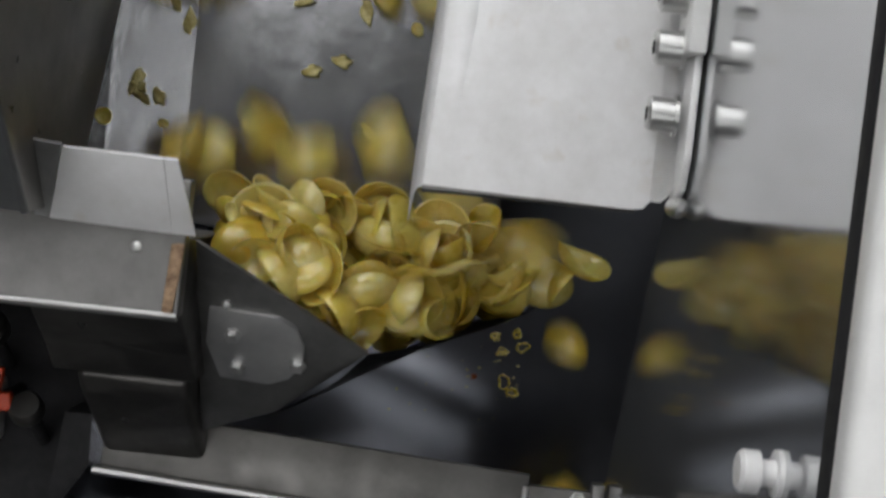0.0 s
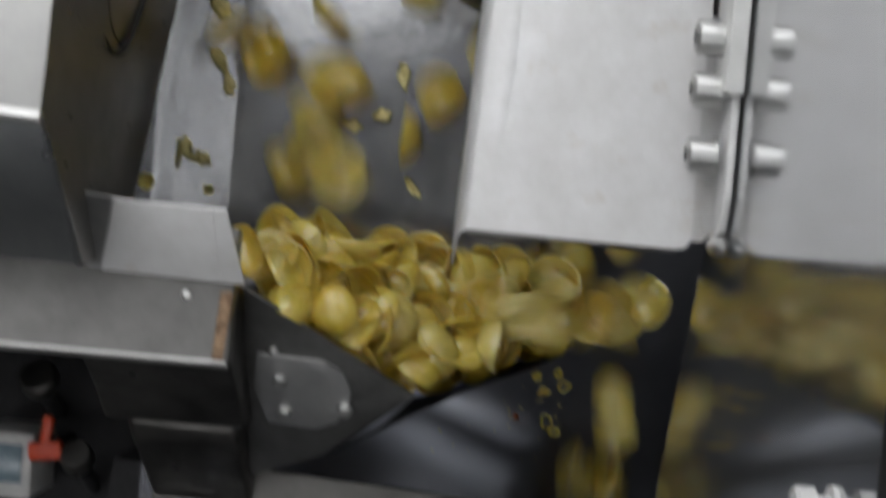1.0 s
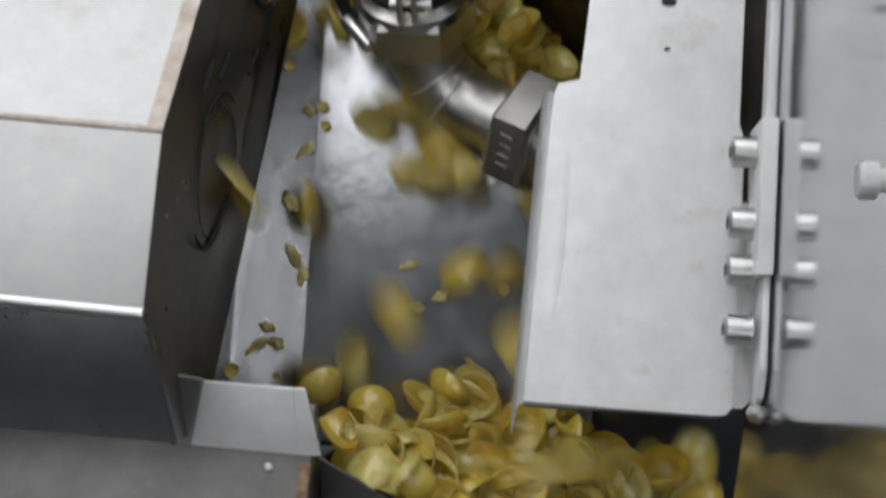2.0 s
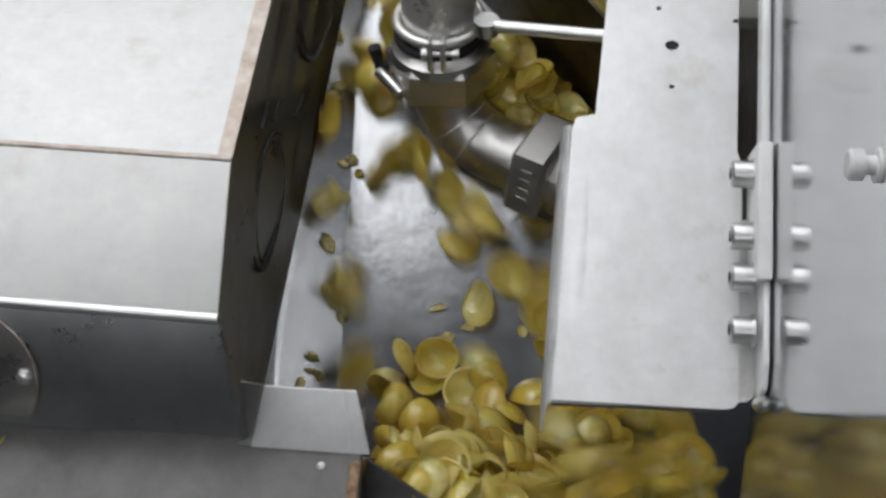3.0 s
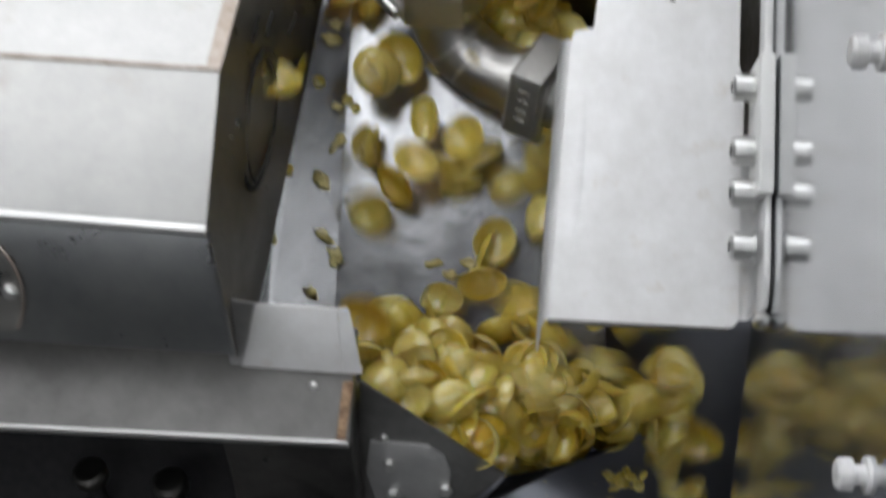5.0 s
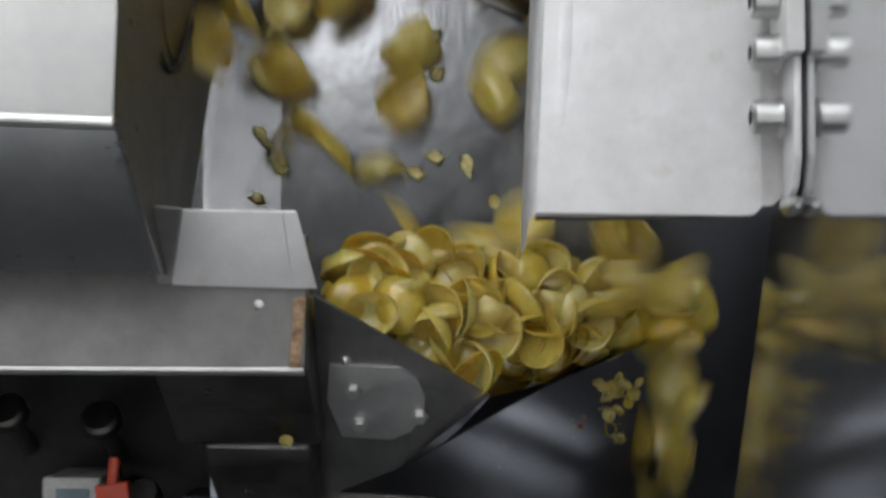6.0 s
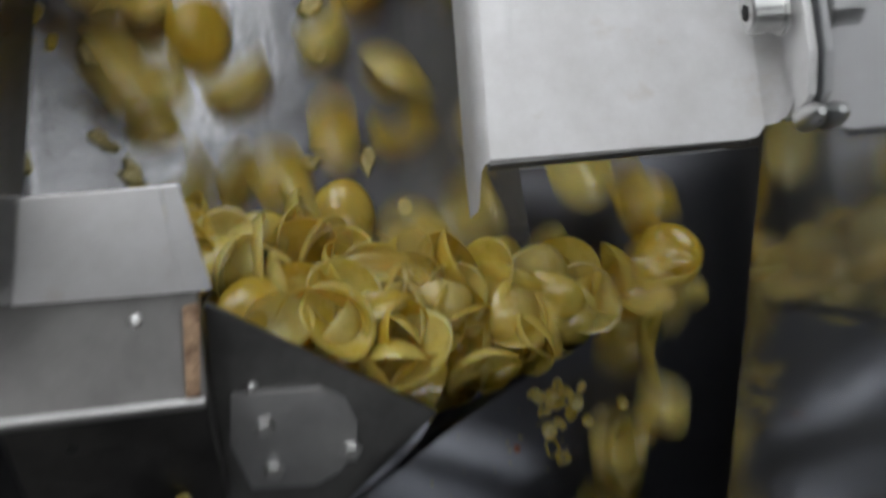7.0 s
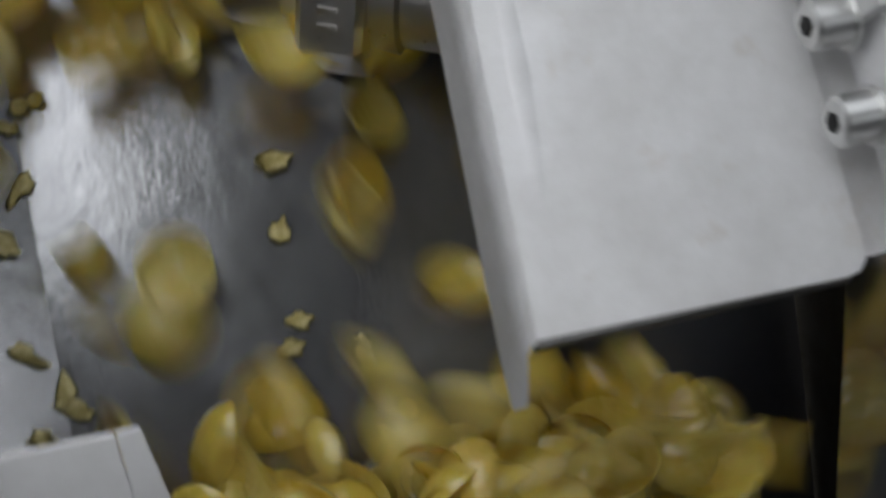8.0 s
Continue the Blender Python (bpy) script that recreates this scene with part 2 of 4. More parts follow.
def axes_of(d):
    d = Vector(d).normalized()
    s = d.cross(Vector((0, 0, 1)) if abs(d.z) < 0.9 else Vector((0, 1, 0))).normalized()
    return d, s, s.cross(d)


def lathe(origin, d, rings, segs=24, bm=None, turn=0.0):
    """Rings of (way along d, radius) round an axis, closed at both ends."""
    bm = bm or bmesh.new()
    d, s, u = axes_of(d)
    origin = Vector(origin)
    rows = []
    for way, r in rings:
        rows.append([bm.verts.new(origin + d * way + (s * math.cos(a) + u * math.sin(a)) * r) for a in (turn + math.tau * k / segs for k in range(segs))])
    for a, b in zip(rows, rows[1:]):
        for k in range(segs):
            bm.faces.new((a[k], a[(k + 1) % segs], b[(k + 1) % segs], b[k]))
    bm.faces.new(rows[0][::-1])
    bm.faces.new(rows[-1])
    return bm


def tube(path, radius, segs=16, bm=None, closed=False):
    """A round tube along a path; radius may be a number or one for each point."""
    bm = bm or bmesh.new()
    path = [Vector(p) for p in path]
    rows, side = [], None
    n = len(path)
    for i, p in enumerate(path):
        d = (path[(i + 1) % n] - path[i - 1]) if closed else (path[min(i + 1, n - 1)] - path[max(i - 1, 0)])
        d.normalize()
        side = axes_of(d)[1] if side is None else (side - d * side.dot(d)).normalized()
        u = side.cross(d)
        r = radius if isinstance(radius, (int, float)) else radius[i]
        rows.append([bm.verts.new(p + (side * math.cos(a) + u * math.sin(a)) * r) for a in (math.tau * k / segs for k in range(segs))])
    pairs = list(zip(rows, rows[1:])) + ([(rows[-1], rows[0])] if closed else [])
    for a, b in pairs:
        for k in range(segs):
            bm.faces.new((a[k], a[(k + 1) % segs], b[(k + 1) % segs], b[k]))
    if not closed:
        bm.faces.new(rows[0][::-1])
        bm.faces.new(rows[-1])
    return bm


def box(c, size, rot=None, bevel=0.0, bm=None, segs=2):
    bm = bm or bmesh.new()
    made = bmesh.ops.create_cube(bm, size=1.0, matrix=Matrix.Translation(c) @ (rot or Matrix.Identity(4)) @ Matrix.Diagonal((*size, 1)))
    if bevel:
        bmesh.ops.bevel(bm, geom=list({e for v in made["verts"] for e in v.link_edges}), offset=bevel, segments=segs, affect="EDGES", profile=0.5)
    return bm


def bolt_mesh(origin, d, r, h, hexed=True):
    """A bolt head with a chamfer and a washer."""
    bm = lathe(origin, d, [(0, r * 1.25), (h * 0.18, r * 1.25), (h * 0.18, r), (h * 0.85, r), (h, r * 0.82)], 6 if hexed else 20)
    return bm


# ---- the room that closes the place ----
def room():
    for name, c, size, mat, lab, cat in (
        ("floor", (0, 0.0, -0.05), (9, 10, 0.1), M_FLOOR, "grey sealed concrete factory floor", "floor"),
        ("ceiling", (0, 0.0, 3.85), (9, 10, 0.1), M_CEIL, "white painted factory ceiling", "ceiling"),
        ("wall_south", (0, -5.05, 1.9), (9, 0.1, 3.8), M_WALLPAINT, "grey painted factory wall", "wall"),
        ("wall_north", (0, 5.05, 1.9), (9, 0.1, 3.8), M_WALLPAINT, "grey painted factory wall", "wall"),
        ("wall_west", (-4.55, 0.0, 1.9), (0.1, 10, 3.8), M_WALLPAINT, "grey painted factory wall", "wall"),
        ("wall_east", (4.55, 0.0, 1.9), (0.1, 10, 3.8), M_WALLPAINT, "grey painted factory wall", "wall"),
    ):
        ob = solo(name, box((0, 0, 0), size), mat, (0, 0, 0), lab, cat, kind="structure", smooth=False)
        ob.matrix_world = Matrix.Translation(c)


def ceiling_lamp(x, y, shine):
    ob = new("ceiling_lamp")
    tagged(ob, "unseen broad white ceiling lamp with a frosted diffuser", "lamp", "ceiling lamps")
    ob.matrix_world = pose(x, y, 3.8)
    ob["base"] = (0, 0, 0)
    part("housing", box((0, 0, -0.03), (1.50, 1.40, 0.06), bevel=0.01), M_WHITE, ob)
    part("diffuser", box((0, 0, -0.068), (1.44, 1.34, 0.016), bevel=0.004), lamp_glow(shine), ob)


room()
for lx, ly, shine in LAMPS:
    ceiling_lamp(lx, ly, shine)

# ---- the chute ----
PAN = -0.10


def pan_z(x):
    """Height of the pan: flat, with a folded strip that climbs towards the housing."""
    return PAN + 0.33 * max(0.0, -0.184 - x)


def pan():
    ob = thing("chute_pan", (0, 0.3, PAN), "wet stainless steel chute pan streaked with oil", "chute pan", kind="structure")
    part("sheet", slab([(-0.184, 0.85, PAN), (-0.184, -0.0466, PAN), (-0.146, -0.052, PAN), (-0.032, -0.122, PAN), (0.090, -0.085, PAN), (0.066, -0.05, PAN), (0.056, -0.02, PAN), (0.053, 0.046, PAN), (0.1628, 0.050, PAN), (0.1628, 0.85, PAN)], 0.003, toward=(0, 0, 1)), M_PAN, ob, smooth=False)
    # the sheet folds up along the housing
    bm = bmesh.new()
    curl = [(x, pan_z(x)) for x in (-0.1842, -0.24, -0.302)]
    far = [bm.verts.new((x, 0.85, z)) for x, z in curl]
    near = [bm.verts.new((x, -0.0466 - 0.14 * (x + 0.184), z)) for x, z in curl]
    for k in range(2):
        bm.faces.new((far[k], far[k + 1], near[k + 1], near[k]))
    bmesh.ops.solidify(bm, geom=bm.faces[:], thickness=0.003)
    part("folded_edge", bm, M_PAN, ob)
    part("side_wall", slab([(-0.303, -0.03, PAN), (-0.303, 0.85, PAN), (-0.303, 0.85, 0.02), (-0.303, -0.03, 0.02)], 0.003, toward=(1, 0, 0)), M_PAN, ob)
    # dark wall where only the unlit gap shows
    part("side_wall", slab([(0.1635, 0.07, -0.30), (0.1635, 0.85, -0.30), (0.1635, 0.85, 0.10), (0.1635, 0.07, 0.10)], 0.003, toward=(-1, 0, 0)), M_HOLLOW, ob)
    # added plate that closes the unlit drop with a dark face
    part("shade_wall", slab([(0.235, -0.62, -0.55), (0.235, 0.04, -0.55), (0.235, 0.04, 0.10), (0.235, -0.62, 0.10)], 0.003, toward=(-1, 0, 0)), M_HOLLOW, ob)
    # the mouth: folds down where the sheet ends, toned for the shade beside the drop
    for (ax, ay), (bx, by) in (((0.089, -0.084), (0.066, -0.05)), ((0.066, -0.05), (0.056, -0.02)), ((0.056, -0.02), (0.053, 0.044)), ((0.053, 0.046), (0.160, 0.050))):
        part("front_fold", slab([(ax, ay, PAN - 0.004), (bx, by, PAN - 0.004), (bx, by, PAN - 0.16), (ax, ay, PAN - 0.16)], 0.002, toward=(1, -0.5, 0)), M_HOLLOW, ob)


def vee_weir():
    ob = thing("weir", (-0.03, -0.12, PAN), "dark steel V-shaped weir plate at the mouth of the chute", "weir plate", kind="structure")
    A, V, L, D = Vector((-0.136, -0.050, 0.058)), Vector((-0.024, -0.118, 0.004)), Vector((-0.088, -0.172, -0.038)), Vector((-0.146, -0.198, -0.066))
    part("left_plate", slab([A, D, L, V], 0.003, bevel=0.0008, toward=(0, 0, 1)), M_VEE, ob)
    # the lip: a bent sheet from the point of the V down to the pan
    bm = bmesh.new()
    n = 14
    top, low = [], []
    for i in range(n + 1):
        s = i / n
        t = V.lerp(Vector((0.0900, -0.0825, -0.070)), s) + Vector((0, -0.004, 0.010)) * math.sin(math.pi * s)
        b = L.lerp(Vector((0.0915, -0.0865, -0.100)), s ** 0.72) + Vector((0.004, 0.012, -0.018)) * math.sin(math.pi * s)
        top.append(t)
        low.append(b)
    rows = []
    for k in range(7):
        w = k / 6
        rows.append([bm.verts.new(a.lerp(b, w) + Vector((0.0, -0.006, 0.006)) * math.sin(math.pi * w) * (1 - i / n)) for i, (a, b) in enumerate(zip(top, low))])
    for r0, r1 in zip(rows, rows[1:]):
        for i in range(n):
            bm.faces.new((r0[i], r0[i + 1], r1[i + 1], r1[i]))
    bmesh.ops.solidify(bm, geom=bm.faces[:], thickness=0.002)
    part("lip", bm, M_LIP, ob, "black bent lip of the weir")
    nrm = (A - V).cross(L - V).normalized()
    if nrm.z < 0:
        nrm = -nrm
    # round-ended cover with three screws
    def on(x, y):
        z = V.z - (nrm.x * (x - V.x) + nrm.y * (y - V.y)) / nrm.z
        return Vector((x, y, z))
    out = [on(x, y) + nrm * 0.003 for x, y in ((-0.130, -0.094), (-0.084, -0.096), (-0.072, -0.103), (-0.067, -0.116), (-0.0685, -0.130), (-0.078, -0.142), (-0.092, -0.148), (-0.126, -0.146), (-0.134, -0.120))]
    cover = part("cover", slab(out, 0.003, bevel=0.001, toward=nrm), M_COVER, ob, "round-ended grey steel cover plate")
    for x, y in ((-0.1150, -0.1120), (-0.1130, -0.1360), (-0.0715, -0.1300)):
        part("screw", bolt_mesh(on(x, y) + nrm * 0.003, nrm, 0.0050, 0.0045), M_BOLT, cover)
    part("rivet", lathe(on(-0.119, -0.0925) + nrm * 0.0, nrm, [(0, 0.0034), (0.0022, 0.003), (0.0034, 0.0014)], 14), M_BOLT, ob)


def lower_chute():
    """Black trough under the weir; its near side curls up, so that it catches a streak of light."""
    ob = thing("lower_chute", (0.0, -0.2, -0.24), "black oily discharge chute below the weir", "chute", kind="structure")
    bm = bmesh.new()
    nx, ny = 30, 36
    rows = []
    for j in range(ny + 1):
        v = j / ny
        y = 0.03 - 0.62 * v
        row = []
        for i in range(nx + 1):
            x = -0.24 + 0.474 * i / nx
            z = -0.160 + 0.42 * (y - 0.03) * (0.75 + 0.5 * v)
            fold = max(0.0, -(y + 0.115) - 0.40 * (x - 0.02))
            z += (fold * fold / 0.24 if fold < 0.126 else 0.0662 + 1.05 * (fold - 0.126)) * max(0.0, min(1.0, (0.150 - x) / 0.08))
            z += 0.9 * max(0.0, -0.06 - x) ** 1.6
            row.append(bm.verts.new((x, y, min(z, -0.115 if y > -0.26 else z))))
        rows.append(row)
    for a, b in zip(rows, rows[1:]):
        for i in range(nx):
            bm.faces.new((a[i], a[i + 1], b[i + 1], b[i]))
    bmesh.ops.solidify(bm, geom=bm.faces[:], thickness=0.003)
    part("trough", bm, M_LOW, ob)


def mirror_wall():
    ob = thing("splash_wall", (0.156, 0.0, 0.1), "bright polished stainless steel splash wall", "steel wall", kind="structure")
    X = 0.156
    part("sheet", slab([(X, 0.75, 0.465), (X, 0.75, 0.140), (X, 0.32, 0.134), (X, 0.19, 0.122), (X, 0.06, 0.085), (X, -0.004, 0.045), (X, -0.21, -0.095), (X, -0.62, -0.38), (X, -0.62, 0.465)], 0.003, toward=(-1, 0, 0)), M_MIRROR, ob, smooth=False)
    part("gasket", prism([(0.75, 0.459), (0.75, 0.471), (-0.62, 0.465), (-0.62, 0.453)], X - 0.004, X + 0.010, 0.001), M_BLACK, ob, "black rubber edge gasket")
    part("frame_tube", prism([(0.75, 0.472), (0.75, 0.490), (-0.62, 0.484), (-0.62, 0.466)], X - 0.005, X + 0.06, 0.005), M_WHITE, ob, "white painted frame tube")
    part("edge_strip", prism([(0.60, 0.118), (0.60, 0.136), (0.095, 0.128), (0.095, 0.108)], X - 0.0075, X - 0.0005, 0.002), M_PANEL, ob)
    for y, z in ((-0.089, 0.395), (0.109, 0.418)):
        bm = lathe((X, y, z), (-1, 0, 0), [(0, 0.009), (0.002, 0.009), (0.002, 0.005), (0.007, 0.005), (0.008, 0.008), (0.014, 0.008), (0.0155, 0.0065)], 18)
        part("stud", bm, M_PANEL, ob, "pale capped stud")


def guard_panel():
    ob = thing("guard_panel", (0.08, 0.1, 0.1), "pale bead-blasted stainless guard panel with a folded edge", "guard panel")
    Z = 0.10
    pts = [(0.004, 0.0, Z), (0.128, -0.002, Z), (0.135, -0.001, Z), (0.1385, 0.003, Z), (0.140, 0.010, Z), (0.140, 0.180, Z), (0.1362, 0.190, Z), (0.1372, 0.60, Z), (0.058, 0.60, Z), (0.030, 0.216, Z), (0.016, 0.213, Z), (0.013, 0.205, Z), (0.010, 0.15, Z)]
    part("sheet", slab(pts, 0.003, bevel=0.0007, toward=(0, 0, 1)), M_PANEL, ob)
    # folded flange down the open edge
    bm = bmesh.new()
    prof = [(0.0, 0.0), (-0.0022, -0.0005), (-0.0040, -0.0020), (-0.0053, -0.0044), (-0.0061, -0.0076), (-0.0066, -0.0120), (-0.0080, -0.030)]
    ends = [(0.004, -0.001, 1.0), (0.010, 0.15, 1.0), (0.013, 0.207, 1.0)]
    rows = [[bm.verts.new((ex + px, ey, Z + pz)) for px, pz in prof] for ex, ey, _ in ends]
    tip = [bm.verts.new((0.004 + px * 1.0, -0.001 - (0.0, 0.001, 0.004, 0.013, 0.0195, 0.0215, 0.022)[k], Z + pz)) for k, (px, pz) in enumerate(prof)]
    rows.insert(0, tip)
    for a, b in zip(rows, rows[1:]):
        for k in range(len(prof) - 1):
            bm.faces.new((a[k], a[k + 1], b[k + 1], b[k]))
    bmesh.ops.solidify(bm, geom=bm.faces[:], thickness=-0.003)
    part("edge_flange", bm, M_PANEL, ob)
    # bent-down lower edge, in darker steel for the shade on it
    part("shaded_bottom_fold", prism([(0.0005, Z - 0.0006), (-0.0022, Z - 0.0012), (-0.0036, Z - 0.0034), (-0.0040, Z - 0.0075), (-0.0012, Z - 0.0075), (0.0005, Z - 0.0032)], 0.004, 0.131), M_VEE, ob)
    # pressed stiffening crease
    part("crease", tube([(0.018, 0.03, Z - 0.0142), (0.0215, 0.10, Z - 0.0132), (0.026, 0.185, Z - 0.0142)], 0.0140, 72), M_PANEL, ob)
    # the sheet turns up towards the wall beside the lower bolts
    bm = bmesh.new()
    arc = [(0.1385 + 0.0125 * math.sin(a), Z + 0.0125 * (1 - math.cos(a))) for a in (math.pi / 2 * k / 8 for k in range(9))]
    rows = []
    for y, cut in ((0.004, 0.45), (0.007, 0.7), (0.013, 0.92), (0.022, 1.0), (0.07, 1.0), (0.128, 1.0), (0.134, 0.8), (0.138, 0.4)):
        rows.append([bm.verts.new((arc[0][0] + (x - arc[0][0]) * cut, y, Z + (z - Z) * cut)) for x, z in arc])
    for r0, r1 in zip(rows, rows[1:]):
        for k in range(8):
            bm.faces.new((r0[k], r1[k], r1[k + 1], r0[k + 1]))
    bmesh.ops.solidify(bm, geom=bm.faces[:], thickness=0.002)
    part("bend", bm, M_PANEL, ob)
    # upturned flange against the wall
    bm = prism([(0.005, 0.097), (0.092, 0.097), (0.092, 0.136), (0.030, 0.136), (0.012, 0.128), (0.005, 0.112)], 0.1500, 0.1545, 0.001)
    part("wall_flange", bm, M_PANEL, ob)
    part("hinge_bar", prism([(0.088, 0.094), (0.187, 0.094), (0.187, 0.146), (0.088, 0.146)], 0.1440, 0.1545, 0.0012), M_WHITE, ob, "white upright clamping bar")
    part("foot_bead", lathe((0.151, 0.002, 0.118), (0, 0, 1), [(0, 0.006), (0.012, 0.006), (0.018, 0.0045), (0.021, 0.002)], 16), M_BOLT, ob)
    for y in (0.168, 0.122, 0.092, 0.054):
        b = part("bolt", lathe((0.1455, y, 0.121), (-1, 0, 0), [(0, 0.0118), (0.002, 0.0118), (0.002, 0.0100), (0.0155, 0.0100), (0.0170, 0.0084)], 20), M_BOLT, ob)
        part("socket", lathe((0.1285, y, 0.121), (-1, 0, 0), [(0, 0.0042), (0.0006, 0.0042)], 6), M_SLOT, b)
    # holes are black discs that stand for the dark inside them
    for x, y, r in ((0.0865, 0.271, 0.0052), (0.0868, 0.2385, 0.0021), (0.076, 0.300, 0.0020), (0.134, 0.291, 0.0022)):
        bm = lathe((x, y, Z - 0.002), (0, 0, 1), [(0, r), (0.0023, r), (0.0026, r * 0.96)], 18)
        bmesh.ops.scale(bm, vec=(1.0, 0.68, 1.0), space=Matrix.Translation((-x, -y, 0)), verts=bm.verts)
        part("hole", bm, M_SLOT, ob, "drilled hole")


def cover_box():
    ob = thing("drive_housing", (-0.4, 0.1, 0.1), "bent stainless steel drive housing with brushed welds", "machine housing")
    # the profile of the end, from the back over the top to the foot
    back, knee, front, foot = (0.47, 0.005), (0.155, 0.182), (0.041, 0.204), (-0.038, 0.160)
    xl = -0.75
    rk, rf, rt = Vector((-0.226, *knee)), Vector((-0.222, *front)), Vector((-0.209, *foot))
    rb = Vector((-0.222, *back))
    def left(p, dy=0.0, dz=0.0):
        return Vector((xl, p.y + dy, p.z + dz))
    lk, lf, lt, lb = left(rk, 0.022), left(rf, 0.022), left(rt, 0.010), left(rb, 0.02)
    up = (0, 0, 1)
    # each face takes the steel toned for its own light
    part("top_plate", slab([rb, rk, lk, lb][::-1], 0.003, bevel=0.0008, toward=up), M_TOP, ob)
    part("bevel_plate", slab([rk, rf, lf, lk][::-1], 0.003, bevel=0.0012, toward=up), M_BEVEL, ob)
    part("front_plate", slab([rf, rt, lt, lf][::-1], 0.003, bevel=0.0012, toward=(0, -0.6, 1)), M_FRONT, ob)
    # end plate: hangs from the folded top down to a level lower edge
    low_z = -0.042
    crest = [rb, rk, rf, rt]
    hem = [Vector((-0.2408 + 0.147 * p.y, p.y, low_z)) for p in crest]
    bm = bmesh.new()
    rows = []
    for a, b in zip(crest, hem):
        rows.append([bm.verts.new(a.lerp(b, k / 4)) for k in range(5)])
    for r0, r1 in zip(rows, rows[1:]):
        for k in range(4):
            bm.faces.new((r0[k], r1[k], r1[k + 1], r0[k + 1]))
    bmesh.ops.solidify(bm, geom=bm.faces[:], thickness=0.0025)
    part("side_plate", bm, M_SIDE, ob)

    def side_x(y, z):
        seg = next((k for k in range(3) if crest[k].y >= y >= crest[k + 1].y), 0)
        w = (crest[seg].y - y) / (crest[seg].y - crest[seg + 1].y)
        a, b = crest[seg].lerp(crest[seg + 1], w), hem[seg].lerp(hem[seg + 1], w)
        v = (a.z - z) / (a.z - b.z)
        return a.lerp(b, v).x + 0.0014
    # rounded bright folds and the ground weld along the top edge
    part("fold", tube([rf + Vector((0.0, 0, -0.002)), lf + Vector((0, 0, -0.002))], 0.0042, 14), M_EDGE, ob)
    part("corner_fold", tube([rf + Vector((-0.001, 0, -0.003)), rt + Vector((-0.001, 0, -0.002))], 0.0024, 12), M_FRONT, ob)
    part("weld", slab([rk + Vector((0.0005, 0, 0.0012)), rb + Vector((0.0005, 0, 0.0012)), rb + Vector((-0.014, 0, 0.0012)), rk + Vector((-0.010, 0, 0.0012))], 0.0012, toward=up), M_WELD, ob, "ground and heat-tinted weld seam")
    part("weld", tube([rk + Vector((0, 0, -0.0012)), lk + Vector((0, 0, -0.0012))], 0.0026, 10), M_WELD, ob, "brushed weld seam")
    # pressed rings on the end plate, their shade drawn as black lines
    def ring(cy, cz, ry, rz, a0, a1, w, name="pressed_ring"):
        path = []
        for k in range(25):
            a = radians(a0 + (a1 - a0) * k / 24)
            path.append((side_x(cy + ry * math.sin(a), cz + rz * math.cos(a)), cy + ry * math.sin(a), cz + rz * math.cos(a)))
        part(name, tube(path, [w * (0.25 + 0.75 * math.sin(math.pi * k / 24)) for k in range(25)], 8), M_SLOT, ob, "dark pressed ring")
    ring(0.146, 0.070, 0.048, 0.040, 0, 360, 0.0009)
    ring(0.143, 0.080, 0.052, 0.044, 190, 300, 0.0024)
    ring(0.150, 0.066, 0.052, 0.044, -20, 110, 0.0016)
    ring(0.33, 0.015, 0.044, 0.034, 0, 360, 0.0009)
    ring(0.325, 0.022, 0.046, 0.036, 190, 310, 0.0026)
    for y, z in ((0.195, 0.115), (0.208, 0.085), (0.225, 0.03)):
        part("pressed_mark", tube([(side_x(y, z), y, z), (side_x(y + 0.022, z - 0.012), y + 0.022, z - 0.012)], 0.0014, 8), M_SLOT, ob)
    # round inspection plate on the front
    n = (rt - rf).cross(lf - rf).normalized()
    if n.z < 0:
        n = -n
    along = (lf - rf).normalized()
    down = along.cross(n)
    down = down if down.dot(rt - rf) > 0 else -down
    c = rf + along * 0.181 + down * 0.058 + n * 0.0026
    foot_edge = (rt - rf).dot(down) - 0.003 - 0.058
    def round_plate(r):
        out = []
        for k in range(64):
            a = math.tau * k / 64
            out.append(c + along * r * math.cos(a) + down * min(foot_edge + 0.02 * r * math.cos(a), r * math.sin(a)))
        return out
    disc = part("inspection_plate", slab(round_plate(0.052), 0.0026, toward=n), M_SIDE, ob, "round grey inspection plate")
    top_arc = [c + along * 0.0528 * math.cos(a) + down * 0.0528 * math.sin(a) for a in (math.tau * k / 64 for k in range(64)) if 0.0528 * math.sin(a) < foot_edge]
    turn_at = max(range(len(top_arc)), key=lambda k: (top_arc[k] - top_arc[k - 1]).length)
    part("rim_weld", tube(top_arc[turn_at:] + top_arc[:turn_at], 0.0013, 6), M_WELD, disc)
    part("screw", bolt_mesh(c - along * 0.044 - down * 0.003, n, 0.0050, 0.004), M_BOLT, disc)
    part("pen_mark", tube([c + along * 0.008 - down * 0.008 + n * 0.0004, c + along * 0.001 - down * 0.004 + n * 0.0004, c + along * 0.006 + n * 0.0004, c - along * 0.006 + down * 0.005 + n * 0.0004], 0.0010, 6), M_SLOT, disc, "black pen stroke")


